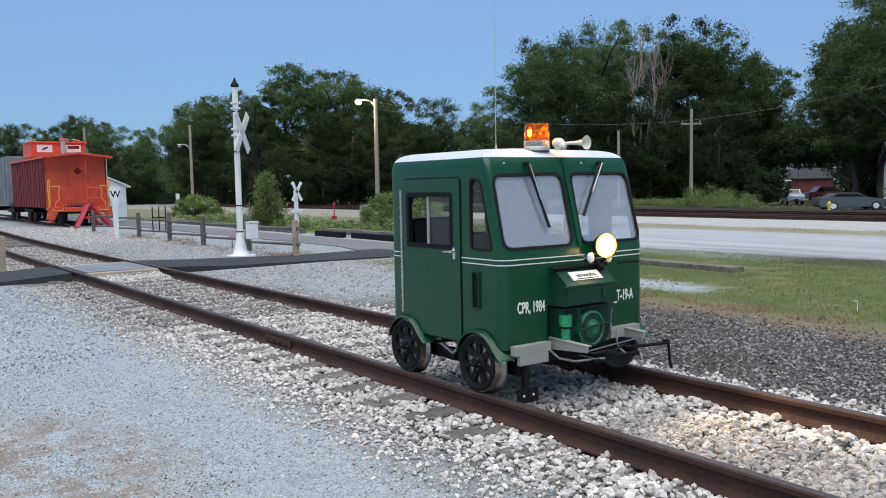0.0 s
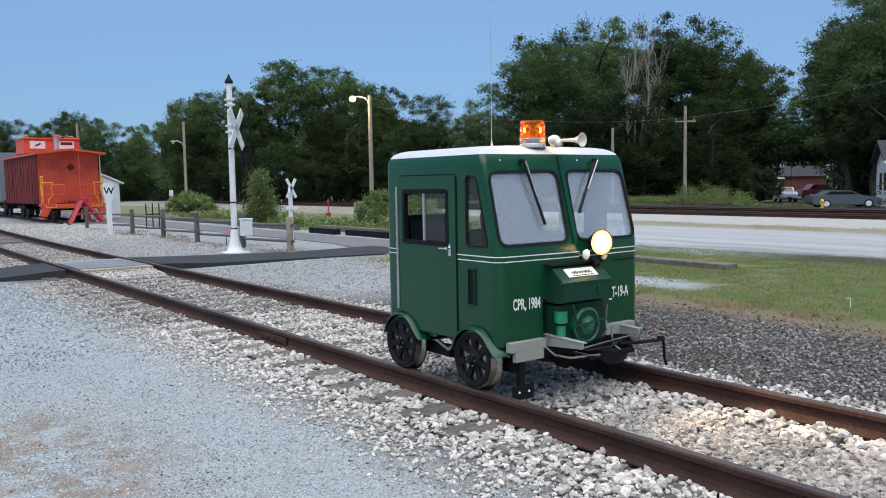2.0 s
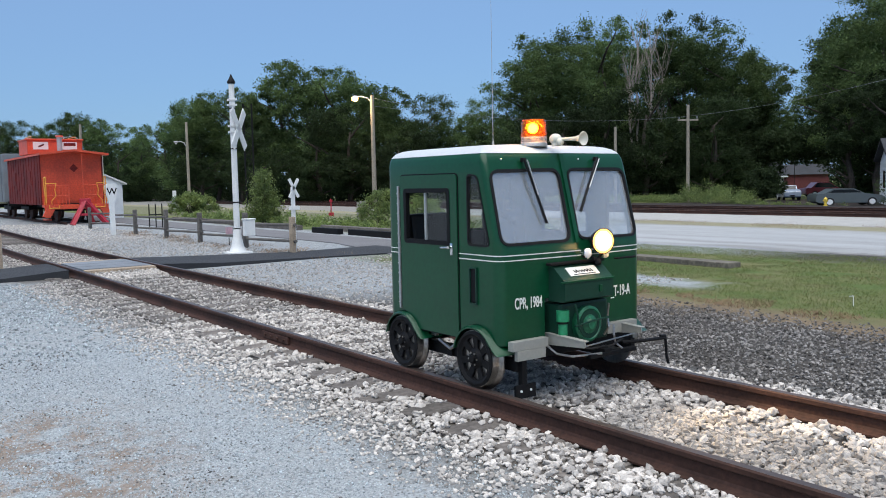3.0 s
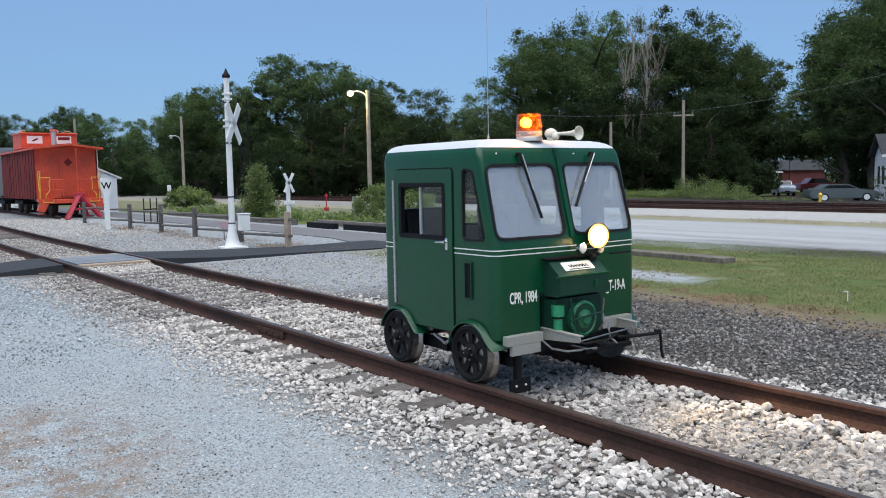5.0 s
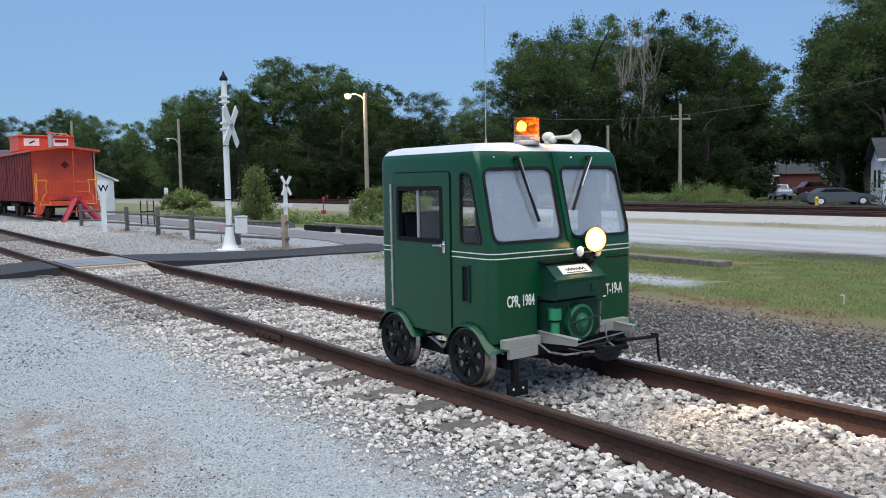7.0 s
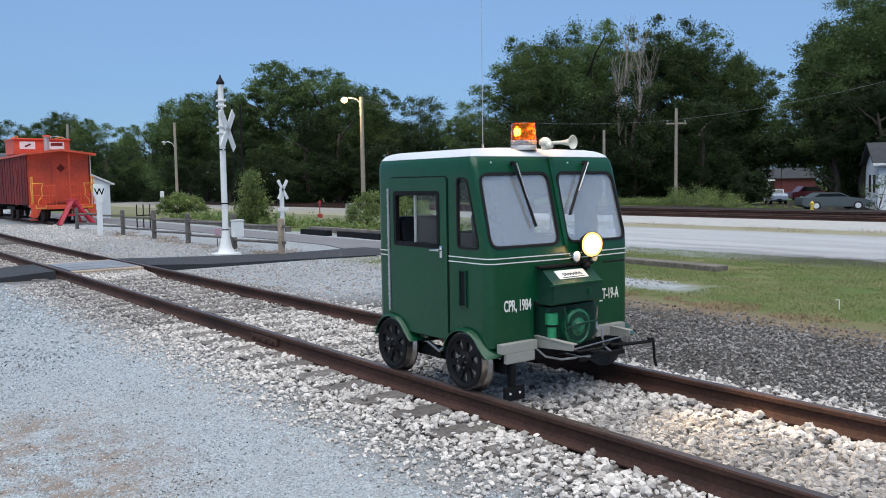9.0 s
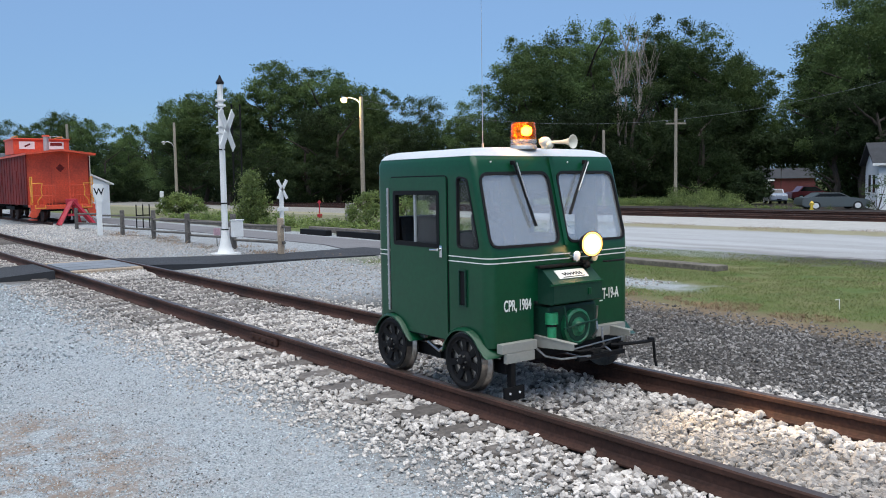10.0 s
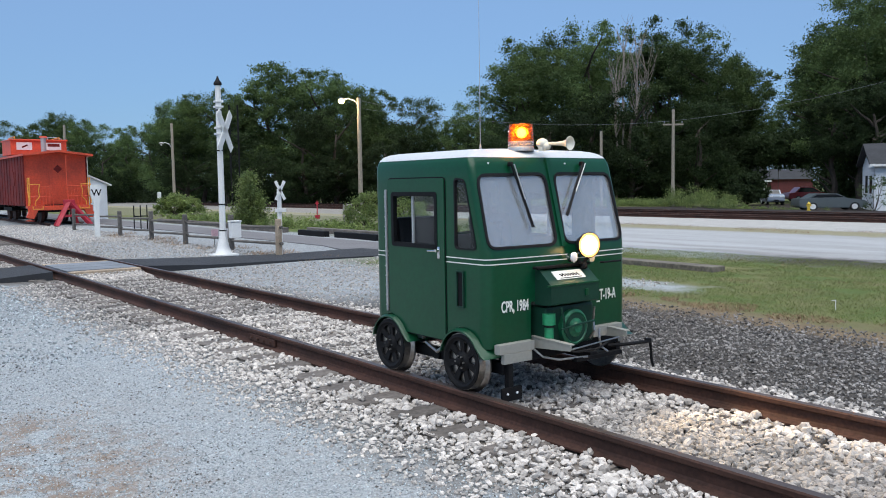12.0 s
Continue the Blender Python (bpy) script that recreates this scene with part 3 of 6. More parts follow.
        p = carpart("sliding_pane", one(box, (-0.535, s * (W - 0.012), 1.424), (0.31, 0.005, 0.39)), M_pane, door)
        p.visible_shadow = False
        # door edge seam
        carpart("door_seam", gasket(rounded(DOOR, 0.035), on_side(s), -0.001, 0.009, 0.004), M_black, door)
        h = one(box, (-0.335, s * (W + 0.016), 1.185), (0.03, 0.012, 0.09), 0.004)
        cyl(h, (-0.335, s * (W + 0.02), 1.2), (-0.335, s * (W + 0.05), 1.2), 0.011)
        cyl(h, (-0.34, s * (W + 0.05), 1.2), (-0.43, s * (W + 0.05), 1.195), 0.009, 0.007)
        carpart("door_handle", h, M_chrome, door, "chrome door handle", True)
        # hinge strip and side vent
        strip = one(box, (-1.045, s * (W + 0.012), 1.165), (0.022, 0.014, 0.99), 0.003)
        for i in range(12):
            box(strip, (-1.045, s * (W + 0.018), 0.72 + 0.08 * i), (0.026, 0.008, 0.008))
        carpart("hinge_strip", strip, M_alu, car, "dull aluminium piano hinge strip")
        v = carpart("vent_slot", one(box, (-0.092, s * (W + 0.002), 0.93), (0.07, 0.006, 0.25)), M_black, car)
        fr = one(prism, [(-0.135, 0.795), (-0.125, 0.795), (-0.125, 1.065), (-0.135, 1.065)], s * W, s * (W + 0.016), "y")
        prism(fr, [(-0.06, 0.795), (-0.05, 0.795), (-0.05, 1.065), (-0.06, 1.065)], s * W, s * (W + 0.016), "y")
        prism(fr, [(-0.125, 1.055), (-0.06, 1.055), (-0.06, 1.065), (-0.125, 1.065)], s * W, s * (W + 0.016), "y")
        prism(fr, [(-0.125, 0.795), (-0.06, 0.795), (-0.06, 0.805), (-0.125, 0.805)], s * W, s * (W + 0.016), "y")
        carpart("vent_frame", fr, M_green_dark, v)
        for x in WHEELS:
            fender(car, x, s)
            wheel(car, x, s)
    interior(car)
    undercarriage(car)
    front_gear(car)
    roof_gear(car)
    return car


def fender(car, x, s):
    """A curved mudguard, with a flap that runs forward."""
    bm = B()
    zc = RAIL_TOP + WR
    outer, inner = [], []
    for i in range(15):
        a = radians(12 + 156 * i / 14)
        r = 0.245 + (0.03 if i == 0 else 0.0)
        outer.append((x + r * math.cos(a), zc + r * math.sin(a)))
    outer = [(x + 0.3, zc + 0.06), (x + 0.27, zc + 0.075)] + outer[2:]
    rows = []
    for y, d in ((W - 0.16, 0.0), (W + 0.035, 0.0), (W + 0.05, -0.012), (W + 0.05, -0.022), (W + 0.035, -0.012), (W - 0.16, -0.012)):
        ring = []
        for px, pz in outer:
            v = Vector((px - x, pz - zc))
            v = v.normalized() * (v.length + d)
            ring.append(bm.verts.new((x + v.x, s * y, zc + v.y)))
        rows.append(ring)
    for a, b in zip(rows[:-1], rows[1:]):
        for i in range(len(a) - 1):
            bm.faces.new((a[i], a[i + 1], b[i + 1], b[i]))
    bmesh.ops.recalc_face_normals(bm, faces=bm.faces[:])
    carpart("fender", bm, M_green, car, "", True)


def wheel(car, x, s):
    """A flanged wheel with a dark spoked centre and a bright tread."""
    hub = Matrix.Translation((x, 0, RAIL_TOP + WR)) @ pose(0, 0, 0, 90 if s < 0 else -90)
    # local z points outward
    y_out = 0.775

    def ring(prof, mat_, name, parent, label=""):
        bm = one(lathe, prof, 40, hub)
        return carpart(name, bm, mat_, parent, label, False)
    w = ring([(WR - 0.028, 0.672), (WR + 0.024, 0.675), (WR + 0.026, 0.69), (WR + 0.012, 0.704), (WR, 0.712), (WR - 0.004, 0.766), (WR - 0.02, 0.768), (WR - 0.034, 0.74)], M_steel, "wheel", car, "flanged steel wheel with bright tread and black spokes")
    bm = one(lathe, [(WR - 0.04, 0.735), (WR - 0.006, 0.737), (WR - 0.008, 0.774), (WR - 0.03, 0.779), (WR - 0.05, 0.765), (0.075, 0.755), (0.062, 0.765), (0.05, 0.775), (0.03, 0.778), (0.028, 0.8), (0.012, 0.805)], 40)
    holes = []
    for i in range(7):
        a = 2 * math.pi * i / 7 + 0.2
        pts = [(r * math.cos(a + t), r * math.sin(a + t)) for r, t in ((0.078, -0.16), (0.15, -0.27), (0.158, 0.0), (0.15, 0.27), (0.078, 0.16))]
        holes.append(one(prism, pts, 0.6, 0.9, "z"))
    me = cut_shell(bm, holes, 0)
    me.materials.clear()
    me.materials.append(M_black)
    me.transform(Matrix.Translation(-CAR) @ hub)
    part("wheel_centre", me, None, w, "black pierced wheel centre")
    for i in range(6):
        a = 2 * math.pi * i / 6
        bm = one(cyl, (0.045 * math.cos(a), 0.045 * math.sin(a), 0.77), (0.045 * math.cos(a), 0.045 * math.sin(a), 0.788), 0.007, seg=6)
        bmesh.ops.transform(bm, matrix=hub, verts=bm.verts[:])
        carpart("hub_bolt", bm, M_steel, w)


def interior(car):
    carpart("cab_floor", one(box, (-0.54, 0, 0.6), (1.3, 1.1, 0.03)), M_inside, car)
    carpart("engine_cover", one(box, (-0.2, 0.0, 0.83), (0.7, 0.5, 0.44), 0.03), M_inside, car)
    for y in (-0.4, 0.4):
        st = one(box, (-0.82, y, 0.98), (0.42, 0.46, 0.1), 0.03)
        box(st, (-0.82, y, 0.77), (0.36, 0.4, 0.32), 0.01)
        box(st, (-1.08, y, 1.22), (0.09, 0.44, 0.42), 0.035, pose(0, 0, 0, 0, -8))
        carpart("seat", st, M_seat, car, "dark vinyl seat")
    carpart("dashboard", one(box, (0.06, 0.0, 1.17), (0.16, 1.2, 0.07), 0.015), M_inside, car)
    carpart("grab_handle", one(tube, [(-1.0, 0.3, 1.62), (-0.99, 0.3, 1.46), (-0.96, 0.3, 1.38), (-0.9, 0.3, 1.36)], 0.022), M_black, car, "black curved grab handle")
    carpart("rear_lining", one(box, (-1.2, 0, 0.95), (0.03, 1.3, 0.6)), M_inside, car)
    g = one(tube, [(-0.05, -0.36, 1.2), (-0.08, -0.36, 1.36)], 0.012)
    ball(g, (-0.085, -0.36, 1.385), 0.03)
    carpart("brake_lever", g, M_black, car)


def undercarriage(car):
    for s in (-1, 1):
        carpart("frame_rail", one(box, (-0.52, s * 0.6, 0.375), (1.5, 0.05, 0.09), 0.006), M_black, car)
        for x in WHEELS:
            carpart("axle_box", one(box, (x, s * 0.6, RAIL_TOP + WR), (0.16, 0.12, 0.12), 0.01), M_black, car)
    for x in WHEELS:
        carpart("axle", one(cyl, (x, -0.7, RAIL_TOP + WR), (x, 0.7, RAIL_TOP + WR), 0.025, seg=14), M_black, car)
    carpart("cross_member", one(box, (0.18, 0, 0.45), (0.06, 1.2, 0.1), 0.006), M_black, car)
    carpart("brake_beam", one(box, (-0.53, 0, 0.36), (0.06, 1.3, 0.05), 0.006), M_black, car)
    st = one(tube, [(-0.62, -0.68, 0.46), (-0.5, -0.66, 0.4), (-0.4, -0.64, 0.47)], 0.014)
    box(st, (-0.72, -0.66, 0.5), (0.1, 0.03, 0.05), 0.005)
    carpart("lift_linkage", st, M_steel, car, "bare steel linkage")
    # rail skid and its post by the front wheel
    sk = one(box, (0.24, -0.58, 0.32), (0.045, 0.045, 0.24), 0.004)
    carpart("rail_sweep_post", sk, M_black, car)
    pl = one(box, (0.26, -0.575, 0.195), (0.02, 0.19, 0.1), 0.004)
    sp = carpart("rail_sweep", pl, M_black, car, "black rubber rail sweep with two bolts")
    for y in (-0.62, -0.53):
        carpart("bolt", one(cyl, (0.27, y, 0.2), (0.276, y, 0.2), 0.009, seg=8), M_insul, sp)


def front_gear(car):
    X = 0.24
    # bumper plates, upper and lower
    for s in (-1, 1):
        carpart("bumper_plate", one(box, (X + 0.005, -0.525 if s < 0 else 0.43, 0.523 if s < 0 else 0.54), (0.06, 0.335, 0.068 if s < 0 else 0.08), 0.004), M_grey_paint, car, "grey painted bumper plate")
    carpart("step_plate", one(box, (X + 0.02, -0.52, 0.452), (0.035, 0.27, 0.072), 0.004), M_grey_paint, car)
    # lift handles: flat arms that reach forward
    for y0, y1, reach in ((-0.31, -0.265, 0.35), (0.42, 0.465, 0.23)):
        tip = rounded([(X - 0.05, 0.57), (X + reach, 0.555), (X + reach, 0.512), (X - 0.05, 0.485)], 0.018, 4)
        arm = carpart("lift_handle", one(prism, tip, y0, y0 + 0.008, "y"), M_grey_paint, car, "flat grey lifting handle")
        carpart("handle_flange", one(prism, [(X - 0.05, 0.573), (X + reach - 0.005, 0.56), (X + reach - 0.005, 0.552), (X - 0.05, 0.565)], y0 - 0.004, y1, "y"), M_grey_paint, arm)
    carpart("front_bar", one(tube, [(X + 0.31, -0.27, 0.515), (X + 0.19, 0.44, 0.515)], 0.006), M_steel, car, "bare steel rod between the handles")
    carpart("coupler_bar", one(box, (X + 0.17, 0.16, 0.395), (0.05, 0.5, 0.032), 0.006), M_black, car)
    bm = one(box, (X + 0.06, 0.1, 0.41), (0.26, 0.08, 0.05), 0.006)
    carpart("drawbar", bm, M_black, car)
    carpart("brake_rod", one(tube, [(X + 0.0, -0.33, 0.48), (X + 0.06, -0.3, 0.43), (X + 0.12, -0.2, 0.405), (X + 0.2, 0.02, 0.41)], 0.009), M_steel, car, "bent bare steel rod")
    carpart("pin_chain", one(tube, [(X + 0.17, 0.18, 0.6), (X + 0.19, 0.16, 0.53), (X + 0.17, 0.2, 0.46), (X + 0.2, 0.24, 0.42)], 0.008), M_steel, car, "hanging steel chain")
    hk = one(tube, [(X + 0.12, 0.33, 0.44), (X + 0.2, 0.5, 0.445), (X + 0.21, 0.72, 0.44)], 0.014)
    carpart("hook_arm", hk, M_black, car, "black steel arm with hanging hook")
    carpart("hook", one(tube, [(X + 0.21, 0.66, 0.462), (X + 0.21, 0.72, 0.455), (X + 0.21, 0.735, 0.36), (X + 0.2, 0.75, 0.3), (X + 0.21, 0.762, 0.23)], 0.011), M_black, car, "hanging black hook")
    # engine hood with sloping lid
    y0, y1 = -0.3, 0.2
    prof = [(X - 0.02, 1.062), (X + 0.025, 1.062), (X + 0.15, 0.955), (X + 0.15, 0.82), (X + 0.13, 0.808), (X - 0.02, 0.808)]
    hood = carpart("engine_hood", one(prism, prof, y0, y1, "y"), M_green_dark, car, "dark green engine hood with sloping lid")
    carpart("hood_hinge", one(box, (X + 0.02, -0.06, 1.078), (0.05, 0.56, 0.02), 0.006), M_black, hood)
    slope = Matrix.Translation((X + 0.0875, -0.055, 1.0085)) @ pose(0, 0, 0, 0, 40.6)
    pl = one(box, (-0.008, 0, 0.004), (0.085, 0.3, 0.006), 0.002)
    bmesh.ops.transform(pl, matrix=slope, verts=pl.verts[:])
    plate = carpart("maker_plate", pl, M_line, hood, "white plate with black script mark")
    # the script mark as plain strokes
    mk = B()
    wave = [(-0.004 - 0.011 * math.sin(i * 1.15) - (0.006 if i % 7 == 0 else 0.0), -0.1 + 0.2 * i / 38, 0.009) for i in range(39)]
    tube(mk, wave, 0.0032, 5)
    tube(mk, [(0.024, -0.11, 0.009), (0.024, 0.11, 0.009)], 0.003, 5)
    bmesh.ops.transform(mk, matrix=slope, verts=mk.verts[:])
    carpart("script_mark", mk, M_black, plate)
    carpart("hood_lid_edge", one(box, (X + 0.151, -0.065, 0.954), (0.014, 0.55, 0.014), 0.003), M_green, hood)
    carpart("hood_latch", one(box, (X + 0.156, 0.06, 0.885), (0.012, 0.03, 0.05), 0.003), M_green, hood)
    # engine parts below the hood
    en = one(box, (X - 0.05, -0.03, 0.64), (0.25, 0.5, 0.3), 0.02)
    carpart("engine_block", en, M_green_dark, car, "dark green engine block")
    hubm = Matrix.Translation((X + 0.12, -0.03, 0.625)) @ pose(0, 0, 0, 0, 90)
    fl = one(lathe, [(0.03, -0.05), (0.13, -0.05), (0.135, -0.02), (0.135, 0.0), (0.115, 0.012), (0.105, 0.0), (0.075, -0.008), (0.07, 0.012), (0.045, 0.02), (0.035, 0.035), (0.012, 0.036)], 32, hubm)
    fw = carpart("flywheel", fl, M_flywheel, car, "green engine flywheel", True)
    hs = one(lathe, [(0.14, -0.13), (0.155, -0.12), (0.155, -0.06), (0.14, -0.052), (0.1, -0.052)], 32, hubm)
    carpart("flywheel_housing", hs, M_green_dark, car, "dark green round flywheel housing", True)
    fb = one(lathe, [(0.085, 0.001), (0.104, 0.004), (0.104, 0.008), (0.085, 0.008)], 32, hubm)
    carpart("flywheel_groove", fb, M_green_dark, fw)
    cn = one(cyl, (X + 0.08, -0.257, 0.665), (X + 0.08, -0.257, 0.745), 0.048, seg=20)
    can = carpart("oil_filter", cn, M_green_bright, car, "bright green oil filter canister", True)
    cn = one(cyl, (X + 0.08, -0.257, 0.545), (X + 0.08, -0.257, 0.648), 0.034, seg=20)
    carpart("filter_base", cn, M_green_bright, can, "", True)
    carpart("filter_band", one(cyl, (X + 0.08, -0.257, 0.648), (X + 0.08, -0.257, 0.665), 0.042, seg=20), M_black, can)
    carpart("linkage", one(tube, [(X + 0.1, 0.15, 0.52), (X + 0.13, 0.17, 0.58), (X + 0.11, 0.18, 0.66), (X + 0.13, 0.17, 0.76)], 0.009), M_steel, car)
    for p, q in (((-0.2, 0.79), (-0.16, 0.6)), ((-0.2, 0.63), (0.15, 0.66))):
        carpart("belt_guard", one(tube, [(X + 0.15, *p), (X + 0.155, (p[0] + q[0]) / 2, (p[1] + q[1]) / 2 + 0.008), (X + 0.15, *q)], 0.008), M_green_dark, car, "dark green bent-rod belt guard")
    carpart("wire_loom", one(tube, [(X + 0.1, -0.22, 0.5), (X + 0.2, -0.1, 0.46), (X + 0.28, 0.05, 0.48), (X + 0.22, 0.22, 0.5)], 0.008), M_rubber, car)
    # headlamp, small lamp, horn button
    hm = Matrix.Translation((X + 0.1, 0.145, 1.224)) @ pose(0, 0, 0, 0, 90, -14)
    lampb = one(lathe, [(0.03, -0.09), (0.07, -0.07), (0.09, -0.02), (0.096, 0.01), (0.094, 0.012), (0.088, 0.0)], 28, hm)
    hl = carpart("headlamp", lampb, M_black, car, "lit round headlamp", True)
    carpart("headlamp_lens", one(lathe, [(0.072, 0.006), (0.055, 0.016), (0.03, 0.022), (0.005, 0.024)], 28, hm), M_headlamp, hl, "glowing warm lens", True)
    # Emissive ring added round the lens to stand for the lamp's orange halo.
    rim = one(lathe, [(0.0715, 0.004), (0.0715, 0.007), (0.09, 0.005), (0.09, 0.002)], 28, hm)
    carpart("headlamp_halo", rim, M_lamp_halo, hl, "glowing orange ring added for the lamp's halo")
    sm = Matrix.Translation((X + 0.1, -0.015, 1.142)) @ pose(0, 0, 0, 0, 90)
    s2 = carpart("small_lamp", one(lathe, [(0.02, -0.06), (0.036, -0.04), (0.04, 0.0), (0.036, 0.004)], 24, sm), M_chrome, car, "small chrome lamp", True)
    carpart("small_lamp_lens", one(lathe, [(0.035, 0.003), (0.025, 0.012), (0.004, 0.015)], 24, sm), M_insul, s2, "", True)
    sm = Matrix.Translation((X + 0.08, 0.2, 1.122)) @ pose(0, 0, 0, 0, 90)
    carpart("marker_lamp", one(lathe, [(0.02, -0.05), (0.03, -0.02), (0.03, 0.0), (0.018, 0.012), (0.003, 0.015)], 20, sm), M_cream, car, "", True)
    br = one(tube, [(X - 0.02, 0.14, 1.1), (X + 0.06, 0.14, 1.08), (X + 0.08, 0.06, 1.1)], 0.012)
    tube(br, [(X + 0.06, 0.12, 1.08), (X + 0.08, 0.17, 1.14)], 0.012)
    ball(br, (X + 0.07, 0.12, 1.07), 0.03)
    carpart("lamp_bracket", br, M_black, car)
    carpart("grab_bar", one(tube, [(X + 0.015, 0.36, 1.075), (X + 0.03, 0.38, 1.075), (X + 0.03, 0.58, 1.075), (X, 0.6, 1.075)], 0.008), M_black, car)
    # writing
    def on_half(y, z):
        lean = pose(X + 0.004 - SWEEP * abs(y), y, z, 0, 0, math.degrees(math.atan(SWEEP)) * (1 if y > 0 else -1))
        return Matrix.Translation(-CAR) @ lean @ Matrix(((0, 0, 1, 0), (1, 0, 0, 0), (0, 1, 0, 0), (0, 0, 0, 1)))
    letters("CPR, 1984", 0.112, M_line, car, on_half(-0.49, 0.81), 0.52, "white painted lettering")
    letters("_T-19-A", 0.118, M_line, car, on_half(0.475, 0.812), 0.58, "white painted lettering")
    # wipers
    for (ya, za), (yb, zb) in (((-0.4, 1.825), (-0.295, 1.365)), ((0.35, 1.832), (0.06, 1.44))):
        a, b = Vector(on_front((ya, za), 0.035)), Vector(on_front((yb, zb), 0.03))
        mid = a.lerp(b, 0.55)
        wm = one(tube, [Vector(on_front((ya, za), 0.0)), a, mid], 0.009)
        tube(wm, [a + Vector((0, 0.03, 0)), mid], 0.006)
        box(wm, a - Vector((0.012, 0, 0)), (0.03, 0.035, 0.03), 0.006)
        wp = carpart("wiper", wm, M_black, car, "black windscreen wiper")
        d = (b - a).normalized()
        bl = one(tube, [a.lerp(b, 0.16) - Vector((0.012, -0.008 , 0)), b - Vector((0.012, 0, 0))], 0.007, 6)
        tube(bl, [mid, b], 0.009, 6)
        carpart("wiper_blade", bl, M_rubber, wp)
        carpart("wiper_arm_highlight", one(tube, [a + Vector((0.006, 0.022, 0)), mid + Vector((0.01, 0.004, 0))], 0.005, 6), M_alu, wp)
    for y in (-0.58, 0.175):
        carpart("screw", one(ball, on_front((y, 1.84), 0.0), 0.007, 8, 6), M_insul, car)


def roof_gear(car):
    bx, by, z0 = -0.09, -0.14, 1.958
    up = Matrix.Translation((bx, by, z0))
    base = carpart("beacon_base", one(lathe, [(0.1, -0.02), (0.1, 0.004), (0.094, 0.012), (0.06, 0.014)], 28, up), M_alu, car, "polished beacon base", True)
    lens = one(lathe, [(0.1, 0.054), (0.099, 0.066), (0.092, 0.17), (0.086, 0.182), (0.02, 0.186)], 28, up)
    d = carpart("beacon_dome", lens, M_amber, base, "amber beacon dome", True)
    d.visible_shadow = False
    sk = carpart("beacon_skirt", one(lathe, [(0.1, 0.012), (0.1, 0.053), (0.05, 0.053)], 28, up), M_clear, base, "clear lower lens", True)
    sk.visible_shadow = False
    # horn: trumpet on a bracket
    hx, hy = 0.06, -0.06
    hb = one(ball, (hx, hy, 1.99), 0.044, 14, 10, (1.15, 1, 0.9))
    ball(hb, (hx + 0.05, hy, 1.965), 0.03, 12, 8)
    cyl(hb, (hx, hy, 1.935), (hx, hy, 1.99), 0.03)
    horn = carpart("horn", hb, M_cream, car, "cream trumpet air horn", True)
    dv = Vector((0.27, 0.02, -0.005)).normalized()
    q = dv.to_track_quat("Z", "Y").to_matrix().to_4x4()
    tr = one(lathe, [(0.012, 0.03), (0.013, 0.14), (0.018, 0.2), (0.03, 0.245), (0.052, 0.27), (0.05, 0.272), (0.028, 0.25), (0.004, 0.22)], 24, Matrix.Translation((hx, hy, 1.985)) @ q)
    carpart("trumpet", tr, M_cream, horn, "", True)
    an = one(cyl, (-0.44, -0.25, 1.95), (-0.44, -0.25, 2.0), 0.012, 0.008)
    cyl(an, (-0.44, -0.25, 2.0), (-0.44, -0.25, 3.15), 0.003, 0.0016, 6)
    carpart("antenna", an, M_alu, car, "thin whip antenna")


railcar = build_railcar()
# the turning lamp carrier inside the beacon
BEACON = Vector((-0.09, -0.14, 2.068)) - CAR


def build_rotor(car):
    """Two lamps back to back, each in its own reflector cup."""
    bm = one(cyl, (0, 0, -0.045), (0, 0, -0.03), 0.05, seg=16)
    cyl(bm, (0, 0, -0.03), (0, 0, 0.03), 0.008, seg=8)
    rot = part("beacon_rotor", bm, M_chrome, car, "turning twin-lamp carrier")
    rot.location = BEACON
    for s in (-1, 1):
        out = Matrix.Translation((0, 0, 0.006)) @ pose(0, 0, 0, 0, 90 * s)
        cup = one(lathe, [(0.006, 0.008), (0.03, 0.014), (0.044, 0.032), (0.048, 0.056), (0.046, 0.056), (0.042, 0.034), (0.028, 0.018), (0.004, 0.012)], 24, out)
        part("reflector", cup, M_chrome, rot, "bright reflector cup", True)
        part("bulb", one(ball, (s * 0.042, 0, 0.006), 0.024, 14, 10), M_bulb, rot, "lit amber bulb", True)
    return rot


rotor = build_rotor(railcar)

# headlamp beam on the ballast
spot = bpy.data.lights.new("headlamp_beam", "SPOT")
spot.energy, spot.spot_size, spot.spot_blend, spot.color, spot.shadow_soft_size = 105.0, radians(66), 0.8, (1.0, 0.72, 0.4), 0.05
beam = new("headlamp_beam", spot)
# Added fill lamp before the lens gives the body the halo's orange.
glow = bpy.data.lights.new("headlamp_halo_fill", "POINT")
glow.energy, glow.color, glow.shadow_soft_size = 0.9, (1.0, 0.6, 0.22), 0.06
new("headlamp_halo_fill", glow).location = (0.5, 0.17, 1.2)
beam.matrix_world = look((0.40, 0.24, 1.2), (1.9, 0.2, 0.1))


